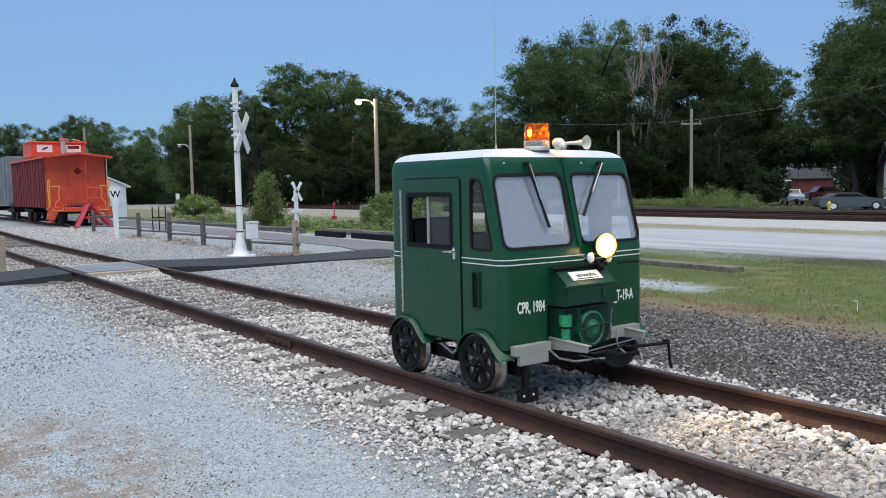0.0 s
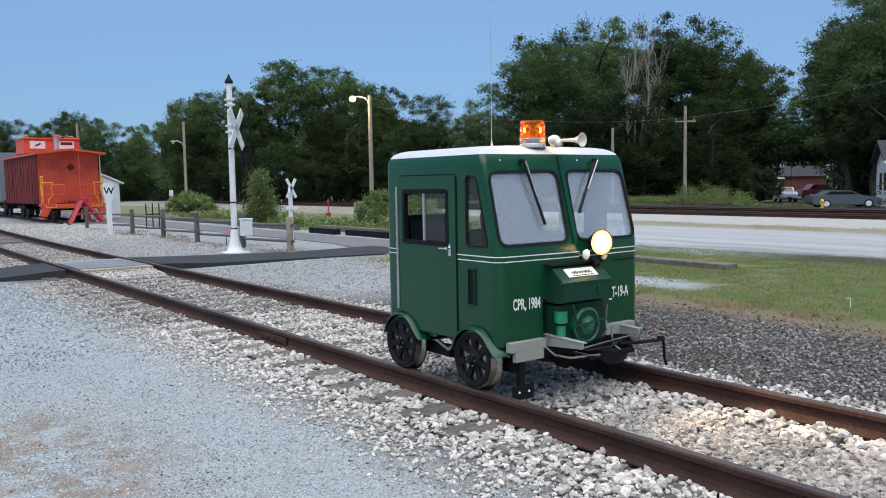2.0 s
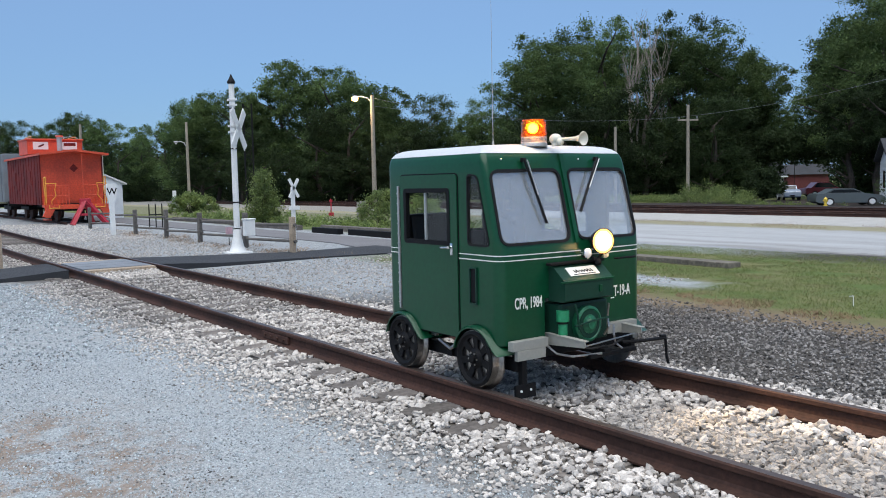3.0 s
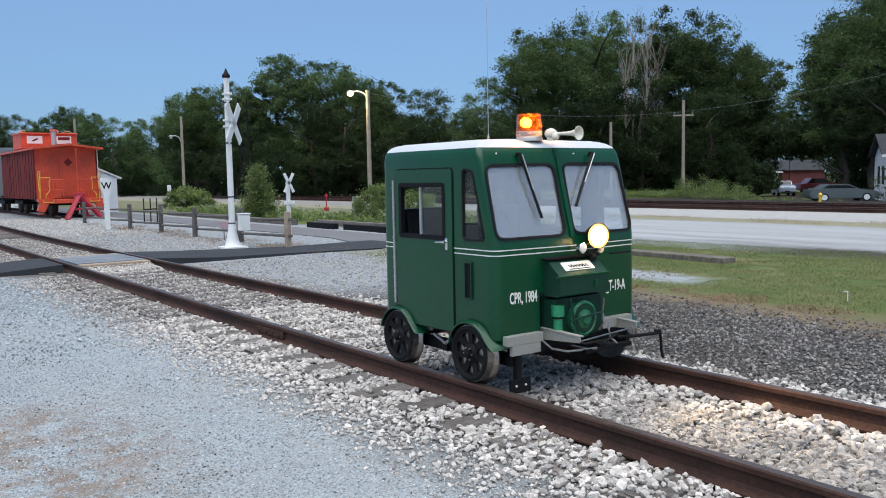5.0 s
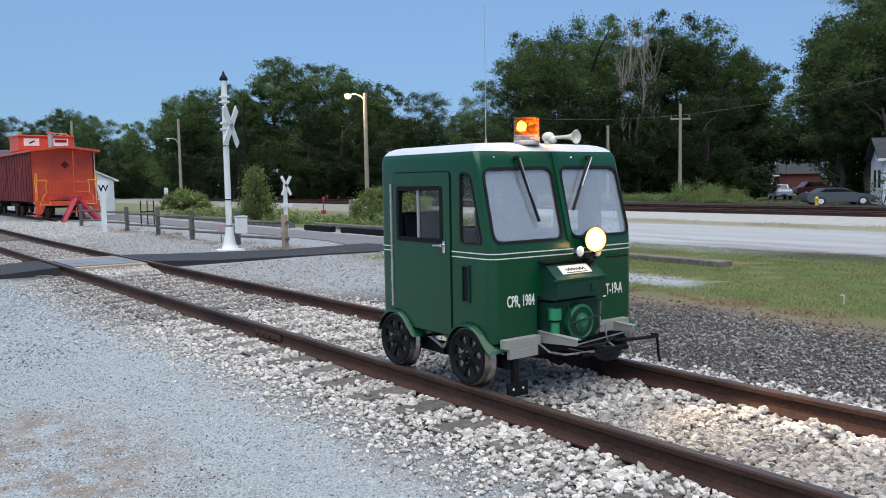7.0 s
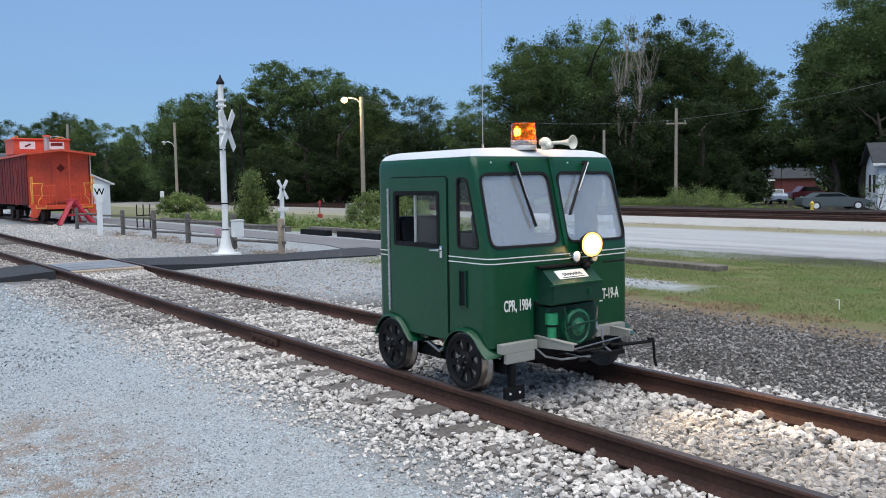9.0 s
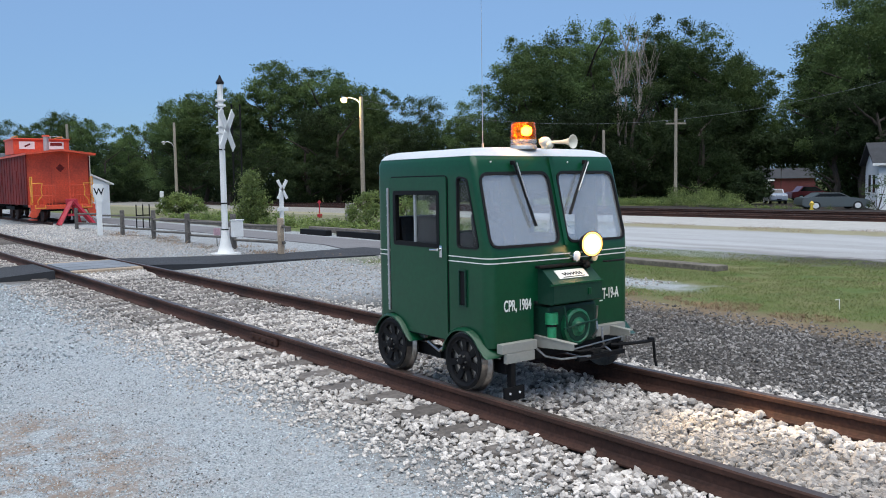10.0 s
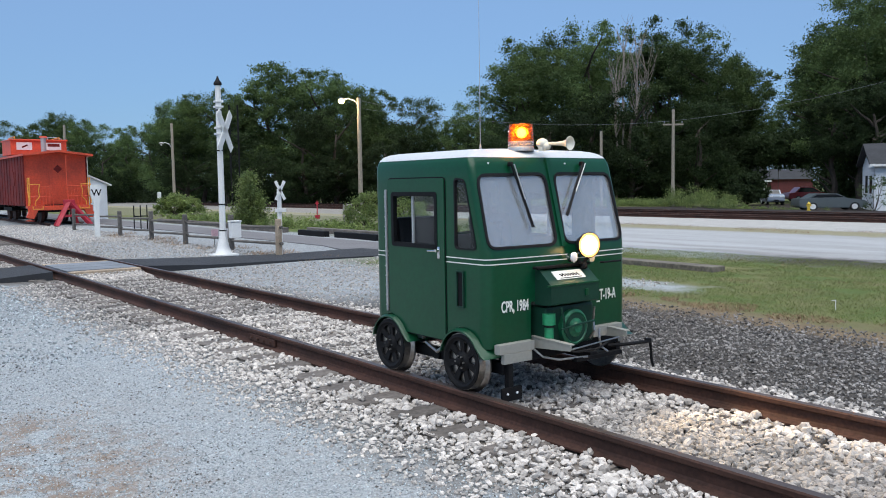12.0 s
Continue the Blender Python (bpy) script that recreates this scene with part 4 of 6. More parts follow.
# ---- trees ----
LEFT_WOOD = [(-140.7, 18.3, 11.6), (-138.6, 21.1, 12.4), (-136.2, 24.3, 11.9), (-128.5, 26.2, 12.8), (-121.2, 27.6, 11.4), (-119.3, 30.2, 10.9), (-112.3, 31.2, 10.1), (-107.4, 32.7, 10.0), (-93.6, 31.2, 12.1), (-88.1, 31.8, 12.1), (-85.4, 33.7, 12.3), (-81.1, 34.5, 12.1), (-79.4, 36.8, 14.9), (-77.9, 38.7, 14.1), (-74.5, 40.0, 13.5), (-71.0, 41.4, 11.6), (-67.5, 42.7, 11.6), (-67.6, 45.9, 10.9), (-72.3, 51.3, 9.0)]
RIGHT_WOOD = [(-73.6, 54.5, 5.1), (-64.6, 49.9, 8.7), (-62.0, 50.1, 10.3), (-59.1, 50.6, 11.4), (-57.9, 52.2, 15.2), (-55.1, 52.6, 16.2), (-55.0, 56.1, 15.8), (-52.2, 56.4, 17.0), (-53.4, 61.5, 17.8), (-48.9, 64.2, 17.9), (-49.4, 68.6, 17.0), (-45.8, 68.3, 15.6), (-33.6, 71.3, 18.2), (-30.9, 68.2, 17.7), (-30.2, 72.4, 17.6), (-28.8, 74.4, 17.6)]
LOW_TREES = [(-52.1, 43.3, 5.8), (-51.8, 47.0, 7.4), (-47.9, 47.2, 7.6), (-46.4, 50.9, 7.6), (-45.6, 55.2, 9.8), (-42.1, 60.0, 8.6), (-45.0, 66.1, 9.7), (-55.5, 68.8, 15.2), (-72.4, 29.4, 6.7), (-68.5, 34.7, 7.1), (-66.8, 36.9, 8.7), (-62.2, 39.8, 6.3), (-87.1, 29.8, 7.5), (-107.3, 26.1, 7.1), (-120.3, 22.1, 7.6), (-128.5, 17.9, 7.9)]
YARD_TREES = [(-30.6, 62.2, 8.6), (-28.4, 62.8, 9.5), (-29.4, 66.0, 10.5), (-26.5, 60.5, 9.0)]
DEAD_TREES = [(-48.7, 57.9, 17.9), (-47.9, 58.8, 17.2), (-48.4, 56.5, 14.9), (-48.6, 61.3, 15.4)]
HIGH_TREES = [(-47.1, 71.7, 14.5), (-39.3, 80.4, 17.4), (-34.8, 76.4, 17.4), (-75.8, 121.8, 15.4), (-75.3, 129.1, 12.5), (-70.4, 129.0, 14.3), (-66.8, 130.4, 24.2)]


def leaf_mesh(name, clumps, per, size, material, seed, flat=0.0):
    """Many small leaf sprays round clump centres (x, y, z, radius)."""
    rng = np.random.default_rng(seed)
    cs = np.repeat(np.array(clumps), per, axis=0)
    n = len(cs)
    d = rng.normal(size=(n, 3))
    d /= np.linalg.norm(d, axis=1, keepdims=True)
    rad = cs[:, 3:4] * np.abs(rng.normal(0.62, 0.34, (n, 1)))
    c = cs[:, :3] + d * rad * (1, 1, 0.75)
    a = rng.normal(size=(n, 3))
    a[:, 2] *= 1 - flat
    a /= np.linalg.norm(a, axis=1, keepdims=True)
    b = np.cross(a, rng.normal(size=(n, 3)))
    b /= np.linalg.norm(b, axis=1, keepdims=True)
    s = size * rng.uniform(0.5, 1.3, (n, 1))
    verts = np.stack([c - a * s, c + b * s * 0.75, c + a * s], 1).reshape(-1, 3)
    me = bpy.data.meshes.new(name)
    faces = np.arange(3 * n).reshape(-1, 3)
    me.from_pydata(verts.tolist(), [], faces.tolist())
    me.materials.append(material)
    return me


def limb(bm, a, b, r0, r1, rng, bits=4, wob=0.05):
    a, b = Vector(a), Vector(b)
    pts = [a.lerp(b, i / bits) + Vector((rng.uniform(-1, 1), rng.uniform(-1, 1), 0)) * wob * (a - b).length * (0 < i < bits) for i in range(bits + 1)]
    for i in range(bits):
        cyl(bm, pts[i], pts[i + 1], r0 + (r1 - r0) * i / bits, r0 + (r1 - r0) * (i + 1) / bits, 7, False)
    return pts


def build_tree(seed, h, spread, low, per=160, leaf=0.13, clumps=200, material=None):
    """A tapered trunk, forked limbs and a crown of small clumps."""
    rng = random.Random(seed)
    t = thing("tree", "tall leafy deciduous tree in the wood's edge", "tree", "trees of the wood")
    bm = B()
    limb(bm, (0, 0, -0.2), (rng.uniform(-0.4, 0.4), rng.uniform(-0.4, 0.4), h * 0.75), 0.28, 0.08, rng)
    tips = []
    for i in range(9):
        z = h * rng.uniform(low + 0.05, 0.7)
        an = rng.uniform(0, 6.28)
        ln = spread * rng.uniform(0.5, 0.95)
        tip = (math.cos(an) * ln, math.sin(an) * ln, min(h * 0.92, z + ln * rng.uniform(0.4, 0.9)))
        limb(bm, (0, 0, z), tip, 0.12, 0.03, rng)
        tips.append(tip)
    part("trunk", bm, M_bark, t, "grey bark trunk and limbs")
    cl = []
    lobes = [(rng.uniform(-0.55, 0.55) * spread, rng.uniform(-0.55, 0.55) * spread, h * rng.uniform(low + 0.18, 0.86)) for _ in range(9)] + [(0, 0, h * 0.88)]
    while len(cl) < clumps:
        lx, ly, lz = rng.choice(lobes)
        r = spread * 0.48
        d = Vector((rng.gauss(0, 1), rng.gauss(0, 1), rng.gauss(0, 1))).normalized() * r * rng.uniform(0.5, 1.0)
        p = (lx + d.x, ly + d.y, lz + d.z * 0.85)
        if h * low < p[2] < h * 0.985 and math.hypot(p[0], p[1]) < spread * 1.1:
            cl.append((*p, rng.uniform(0.5, 1.25) * spread / 5.5))
    for x, y, z in tips:
        cl.append((x, y, z, 0.8))
    part("crown", leaf_mesh("crown", cl, per, leaf, material or M_leaf, seed), None, t, "dark green leaf crown")
    return t


def plant(proto, rows, rng, base_h, wide=1.0):
    """The patterns and their copies at (x, y, height)."""
    for i, (x, y, h) in enumerate(rows):
        m = pose(x, y, ground_z(x, y), 0, 0, rng.uniform(0, 360))
        if i < len(proto):
            t = proto[i]
            t.matrix_basis = m
        else:
            t = copy_thing(rng.choice(proto), m)
        k = 1.03 * h / base_h
        t.scale = (k * wide * rng.uniform(0.95, 1.2), k * wide * rng.uniform(0.95, 1.2), k)


def build_wood():
    rng = random.Random(11)
    proto = [build_tree(s, 15.0, sp, lo) for s, sp, lo in ((1, 4.6, 0.1), (2, 5.2, 0.06), (3, 4.2, 0.16), (4, 5.0, 0.12))]
    airy = [build_tree(s, 15.0, sp, 0.12, 230, 0.105, 150) for s, sp in ((5, 4.9), (6, 4.3), (9, 5.2))]
    # Low trees carry the wood's lower shade in their leaf colour.
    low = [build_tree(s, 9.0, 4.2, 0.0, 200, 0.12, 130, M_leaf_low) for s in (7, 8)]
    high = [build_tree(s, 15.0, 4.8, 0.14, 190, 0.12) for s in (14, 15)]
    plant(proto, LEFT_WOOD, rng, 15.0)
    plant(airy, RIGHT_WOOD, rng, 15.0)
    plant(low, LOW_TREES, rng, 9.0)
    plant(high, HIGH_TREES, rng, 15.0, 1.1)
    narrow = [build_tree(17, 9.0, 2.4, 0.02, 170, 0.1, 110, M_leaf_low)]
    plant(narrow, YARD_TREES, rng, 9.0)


build_wood()


def build_dead_trees():
    for i, (x, y, h) in enumerate(DEAD_TREES):
        rng = random.Random(40 + i)
        t = thing("dead_tree", "bare dead tree with pale branches", "tree", m=pose(x, y, 0))
        bm = B()
        limb(bm, (0, 0, -0.1), (rng.uniform(-0.6, 0.6), 0, h * 0.9), 0.15, 0.02, rng, 6, 0.015)
        for k in range(22):
            z = h * rng.uniform(0.35, 0.85)
            an, ln = rng.uniform(0, 6.28), rng.uniform(1.0, 3.6)
            tip = Vector((math.cos(an) * ln * 0.34, math.sin(an) * ln * 0.34, min(h * 1.04, z + ln)))
            limb(bm, (0, 0, z), tip, 0.035, 0.008, rng, 4, 0.05)
            for _ in range(3):
                q = Vector((0, 0, z)).lerp(tip, rng.uniform(0.4, 0.9))
                limb(bm, q, q + Vector((rng.uniform(-0.5, 0.5), rng.uniform(-0.5, 0.5), rng.uniform(0.4, 1.3))), 0.014, 0.004, rng, 2)
        part("trunk", bm, M_bark_pale, t)


build_dead_trees()


# ---- caboose ----
def build_caboose():
    x0, x1, yc, zf = -40.0, -49.5, 5.68, 0.98
    cb = thing("caboose", "faded red wooden-sided caboose with cupola and end platform", "railway car", m=pose(x0, yc, 0))

    def cp(name, bm, material, label="", parent=None, smooth=False):
        bmesh.ops.translate(bm, vec=(-x0, -yc, 0), verts=bm.verts[:])
        return part(name, bm, material, parent or cb, label, smooth)
    xe = x0 - 0.75
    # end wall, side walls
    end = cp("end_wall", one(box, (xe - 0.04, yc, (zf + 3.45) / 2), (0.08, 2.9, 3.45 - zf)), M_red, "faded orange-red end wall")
    gable = one(prism, [(yc - 1.45, 3.45), (yc + 1.45, 3.45), (yc, 3.62)], xe - 0.08, xe, "x")
    cp("end_gable", gable, M_red)
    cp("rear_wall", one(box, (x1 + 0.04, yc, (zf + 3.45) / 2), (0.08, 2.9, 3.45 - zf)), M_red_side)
    for s in (-1, 1):
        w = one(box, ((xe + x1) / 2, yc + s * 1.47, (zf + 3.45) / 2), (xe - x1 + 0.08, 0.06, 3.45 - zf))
        sw = cp("side_wall", w, M_red_side, "dark red side")
        for i in range(12):
            x = xe - 0.35 - i * 0.72
            cp("batten", one(box, (x, yc + s * 1.51, (zf + 3.45) / 2), (0.07, 0.03, 3.4 - zf)), M_red_side, "", sw)
        for x in (xe - 2.4, xe - 6.6):
            cp("window", one(box, (x, yc + s * 1.515, 2.35), (0.6, 0.04, 0.7)), M_red_side, "", sw)
    # roof over body and platform
    rf = one(prism, [(yc - 1.62, 3.42), (yc - 1.62, 3.52), (yc, 3.72), (yc + 1.62, 3.52), (yc + 1.62, 3.42), (yc, 3.62)], x0 + 0.1, x1 - 0.3, "x")
    cp("roof", rf, M_red, "red curved roof edge")
    # cupola
    cx = xe - 4.5
    cu = one(box, (cx, yc, 4.0), (2.3, 2.75, 0.75), 0.02)
    cup = cp("cupola", cu, M_red, "red cupola with white marking panels")
    cp("cupola_roof", one(box, (cx, yc, 4.41), (2.5, 2.85, 0.08), 0.03), M_red, "", cup)
    for y in (-0.72, 0.72):
        cp("cupola_window", one(box, (cx + 1.16, yc + y, 4.08), (0.03, 0.75, 0.4)), M_white, "", cup)
    cp("number_board", one(box, (cx + 1.165, yc + 0.72, 4.15), (0.04, 0.6, 0.16)), M_red_side, "", cup)
    cp("cupola_mark", one(box, (cx + 1.18, yc - 0.7, 4.08), (0.02, 0.3, 0.08), 0, pose(0, 0, 0, 25)), M_red_side, "", cup)
    # smoke stack and grab rails on the roof
    cp("smoke_stack", one(cyl, (xe - 0.9, yc - 0.3, 3.6), (xe - 0.9, yc - 0.3, 4.4), 0.13, seg=14), M_alu, "grey metal stack")
    cp("stack_cap", one(cyl, (xe - 0.9, yc - 0.3, 4.4), (xe - 0.9, yc - 0.3, 4.48), 0.2, 0.17, 14), M_red)
    for s in (-1, 1):
        cp("roof_rail", one(tube, [(cx - 0.8, yc + s * 1.1, 4.44), (cx - 0.8, yc + s * 1.1, 4.58), (cx + 0.8, yc + s * 1.1, 4.58), (cx + 0.8, yc + s * 1.1, 4.44)], 0.02), M_orange_rail, "", cup)
    # door, its window
    dr = cp("end_door", one(box, (xe + 0.015, yc + 0.1, 2.15), (0.03, 0.85, 2.1), 0.01), M_red, "faded red end door")
    cp("door_window", one(box, (xe + 0.035, yc + 0.1, 2.8), (0.012, 0.3, 0.3), 0, pose(0, 0, 0, 45)), M_red_side, "", dr)
    cp("door_panel", one(box, (xe + 0.033, yc + 0.1, 1.95), (0.008, 0.55, 0.7), 0.003), M_red, "", dr)
    for s in (-1, 1):
        flare = one(prism, [(yc + s * 0.95, zf - 0.02), (yc + s * 1.35, zf - 0.02), (yc + s * 1.62, 0.42), (yc + s * 1.28, 0.36)], x0 - 0.02, x0 + 0.16, "x")
        cp("step_apron", flare, M_red, "flared red step side")
        cp("step_rail", one(tube, [(x0 + 0.18, yc + s * 0.85, zf - 0.02), (x0 + 0.18, yc + s * 0.85, zf - 0.16), (x0 + 0.18, yc + s * 1.3, zf - 0.16), (x0 + 0.18, yc + s * 1.3, zf)], 0.022), M_orange_rail, "orange step rail")
        bow = [(x0 + 0.14, yc + s * 1.42, zf + 0.1), (x0 + 0.14, yc + s * 1.42, zf + 1.05), (x0 + 0.14, yc + s * 0.95, zf + 1.05), (x0 + 0.14, yc + s * 1.02, zf + 0.75), (x0 + 0.14, yc + s * 0.98, zf + 0.45), (x0 + 0.14, yc + s * 1.18, zf + 0.2), (x0 + 0.14, yc + s * 1.18, zf)]
        cp("corner_rail", one(tube, bow, 0.02), M_orange_rail, "bent orange corner rail")
    # platform, railings, steps
    cp("platform", one(box, (x0 - 0.35, yc, zf - 0.06), (0.85, 2.9, 0.12)), M_red)
    cp("end_beam", one(box, (x0 + 0.08, yc, zf - 0.12), (0.14, 2.8, 0.2), 0.01), M_red)
    for s in (-1, 1):
        y_in, y_out = yc + s * 0.35, yc + s * 1.4
        for z in (zf + 0.45, zf + 0.95):
            cp("railing_bar", one(tube, [(x0 + 0.05, y_in, z), (x0 + 0.05, y_out, z)], 0.022), M_red)
        for k in range(8):
            y = y_in + (y_out - y_in) * k / 7
            cp("railing_post", one(tube, [(x0 + 0.05, y, zf), (x0 + 0.05, y, zf + 0.95)], 0.016), M_red)
        ld = one(tube, [(x0 + 0.02, y_out, zf - 0.3), (x0 + 0.06, y_out, zf + 1.35), (x0 - 0.3, y_out, zf + 1.35), (x0 - 0.34, y_out, zf + 0.9), (x0 - 0.2, y_out, zf + 0.4), (x0 - 0.34, y_out, zf)], 0.028)
        cp("grab_iron", ld, M_orange_rail, "orange curved grab iron")
        for k in range(3):
            cp("step", one(box, (x0 - 0.35 , yc + s * (1.2 + 0.07 * k), zf - 0.25 - 0.24 * k), (0.7, 0.28, 0.04), 0.005), M_red)
        cp("step_side", one(prism, [(yc + s * 1.05, zf), (yc + s * 1.5, zf), (yc + s * 1.5, 0.35), (yc + s * 1.3, 0.35)], x0 + 0.02, x0 + 0.06, "x"), M_red)
    tp = one(tube, [(x0 - 0.05, yc + 0.35, zf), (x0 - 0.05, yc + 0.35, 3.5)], 0.03)
    cp("brake_staff", tp, M_red)
    # trucks
    for tx in (x0 - 1.6, x1 + 1.6):
        fr = one(box, (tx, yc, 0.75), (2.4, 2.0, 0.2), 0.03)
        trk = cp("truck", fr, M_black, "dark rusty truck")
        for dx in (-0.8, 0.8):
            for s in (-1, 1):
                cp("wheel", one(cyl, (tx + dx, yc + s * 0.68, 0.54), (tx + dx, yc + s * 0.82, 0.54), 0.42, seg=24), M_rust, "", trk)
    cp("underframe", one(box, ((x0 + x1) / 2, yc, 0.9), (9.0, 1.2, 0.25)), M_black)
    cp("white_corner_board", one(box, (xe - 0.02, yc + 1.52, 2.4), (0.12, 0.05, 2.1)), M_cream)


build_caboose()
build_track("siding_track", 5.68, -75, -38.5, 0.14, "rusty siding rails that end at a bumping post")


def build_stop():
    x, yc = -38.3, 5.68
    st = thing("bumping_post", "dark red steel bumping post at the siding's end", "buffer stop", m=pose(x, yc, 0))
    for name, foot in (("strut", (0.35, -0.68, 0.02)), ("strut", (0.05, 0.95, 0.02)), ("brace", (-0.75, -0.5, 0.02)), ("brace", (-0.75, 0.5, 0.02))):
        part(name, one(cyl, (0, 0, 1.2), foot, 0.13, 0.12, 4), M_bright_red, st)
    part("buffer_head", one(box, (-0.05, 0, 1.12), (0.3, 0.5, 0.3), 0.04), M_bright_red, st)
    part("cross_bar", one(box, (0.1, 0.05, 0.5), (0.12, 1.0, 0.12), 0.02), M_bright_red, st)


build_stop()


# ---- posts, signs and poles ----
def build_signal_mast():
    m = thing("crossing_mast", "tall white crossing mast with crossbuck and flared base", "railway sign", m=pose(-15.46, 3.85, 0))
    part("base", one(lathe, [(0.25, 0), (0.25, 0.04), (0.21, 0.06), (0.155, 0.2), (0.11, 0.42), (0.088, 0.6), (0.085, 0.62)], 24), M_white, m, "", True)
    part("base_flange", one(box, (0, 0, 0.025), (0.58, 0.58, 0.05), 0.01), M_white, m)
    part("mast", one(cyl, (0, 0, 0.6), (0, 0, 4.25), 0.078, 0.068, 20), M_white, m, "", True)
    part("cap", one(lathe, [(0.08, 4.24), (0.1, 4.26), (0.1, 4.3), (0.06, 4.36), (0.03, 4.42), (0.02, 4.46), (0.004, 4.48)], 20), M_black, m, "black finial cap", True)
    for z in (0.62, 1.28, 2.62, 3.62):
        part("band", one(cyl, (0, 0, z), (0, 0, z + 0.03), 0.086, seg=20), M_black, m, "black band")
    for z in (3.05, 3.2, 3.72, 3.85):
        part("clamp", one(box, (0, 0, z), (0.2, 0.19, 0.05), 0.01), M_white, m)
    for a in (50, -50):
        bm = one(box, (0, 0, 0), (1.22, 0.02, 0.23), 0.006, pose(0, 0, 0, 0, a))
        bmesh.ops.transform(bm, matrix=Matrix.Translation((-0.02, 0.16, 3.13)) @ pose(0, 0, 0, 0, 0, 134), verts=bm.verts[:])
        part("crossbuck_blade", bm, M_white, m, "white blank crossbuck blade")
    part("relay_box", one(box, (0.28, 0.2, 0.65), (0.2, 0.26, 0.4), 0.02), M_white, m)
    part("relay_box_lid", one(box, (0.28, 0.2, 0.87), (0.23, 0.29, 0.03), 0.008), M_white, m)


def build_small_crossbuck():
    m = thing("small_crossbuck", "short white crossbuck sign on a square post", "railway sign", m=pose(-14.29, 4.85, 0))
    part("post", one(box, (0, 0, 0.82), (0.085, 0.085, 1.66), 0.012), M_white, m)
    for a in (62, -62):
        bm = one(box, (0.065, 0, 0), (0.022, 0.52, 0.075), 0.005, pose(0, 0, 0, a))
        bmesh.ops.translate(bm, vec=(0, 0, 1.62), verts=bm.verts[:])
        part("blade", bm, M_white, m, "white blank blade")
    part("cross_board", one(box, (0.06, 0, 1.13), (0.02, 0.3, 0.09), 0.005), M_white, m)


def build_whistle_post():
    m = thing("whistle_post", "white whistle post with a black letter W", "railway sign", m=pose(-27.35, 4.0, 0))
    part("post", one(box, (0, 0, 0.65), (0.14, 0.17, 1.3), 0.02), M_white, m)
    part("head", one(prism, [(-0.085, 1.2), (0.085, 1.2), (0.16, 1.45), (0.17, 1.5), (0.17, 1.84), (0.14, 1.9), (-0.14, 1.9), (-0.17, 1.84), (-0.17, 1.5), (-0.16, 1.45)], -0.08, 0.08, "x"), M_white, m)
    face = Matrix(((0, 0, 1, 0.083), (1, 0, 0, 0), (0, 1, 0, 1.6), (0, 0, 0, 1)))
    letters("W", 0.34, M_black, m, pose(0, 0, 0, 0, 0, 0) @ face, 1.0, "black letter")


def build_fence():
    f = thing("rail_fence", "weathered grey split-rail fence along the path", "fence")
    xs = (-14.2, -17.2, -20.55, -23.85, -27.2, -30.5, -33.8)
    for i, x in enumerate(xs):
        ht = 0.92 + 0.05 * (i % 2)
        bm = one(box, (x, 4.76 + 0.05 * (i % 2), ht / 2 - 0.05), (0.135, 0.135, ht + 0.1), 0.03)
        part("post", bm, M_wood_pale if i == 0 else M_wood, f, "pale split post" if i == 0 else "")
    for a, b in zip(xs[:-1], xs[1:]):
        for z in (0.3, 0.7):
            part("rail", one(cyl, (a + 0.15, 4.78, z + 0.02), (b - 0.15, 4.8, z - 0.05), 0.04, 0.034, 9), M_wood, f)


def build_pole(name, label, x, y, h, r, mat_=None, lamp=None, cross=False):
    p = thing(name, label, "pole", m=pose(x, y, 0))
    part("pole", one(cyl, (0, 0, -0.2), (0, 0, h), r, r * 0.8, 12), mat_ or M_pole, p, "", True)
    if cross:
        part("cross_arm", one(box, (0, 0, h - 1.1), (1.5, 0.1, 0.12), 0.02, pose(0, 0, 0, 0, 0, 53)), M_pole, p)
        for k in (-0.65, 0.65):
            v = Vector((k * math.cos(radians(53)), k * math.sin(radians(53)), h - 1.0))
            part("insulator", one(cyl, v, v + Vector((0, 0, 0.16)), 0.05, 0.04, 8), M_greycar, p)
    if lamp is not None:
        dx, dy, on = lamp
        h -= 0.0 if on else 1.5
        pts = [(0, 0, h - 0.7), (dx * 0.3, dy * 0.3, h - 0.2), (dx * 0.7, dy * 0.7, h - 0.05), (dx, dy, h - 0.1)]
        part("lamp_arm", one(tube, pts, 0.035), M_alu, p, "curved metal arm")
        hd = part("lamp_head", one(ball, (dx * 1.12, dy * 1.12, h - 0.1), (0.26 if r > 0.1 else 0.12) if on else 0.2, 14, 10, (1, 1, 0.55 if on else 0.4)), M_alu, p, "", True)
        part("lamp_lens", one(ball, (dx * 1.12, dy * 1.12, h - 0.22), (0.27 if r > 0.1 else 0.08) if on else 0.09, 14, 10, (1, 1, 0.95)), M_streetbulb if on else M_insul, hd, "glowing lens" if on else "", True)
    return p


def wire(name, pts, sag, r=0.009, label="thin sagging overhead wire between poles"):
    bm = B()
    row = []
    for a, b in zip(pts[:-1], pts[1:]):
        a, b = Vector(a), Vector(b)
        for i in range(14):
            t = i / 14
            p = a.lerp(b, t)
            p.z -= sag * 4 * t * (1 - t)
            row.append(p)
    row.append(Vector(pts[-1]))
    for a, b in zip(row[:-1], row[1:]):
        cyl(bm, a, b, r, r, 5, False)
    tagged(new(name, link_mesh(name, bm, M_greycar)), label, "wire")


build_signal_mast()
build_small_crossbuck()
build_whistle_post()
build_fence()
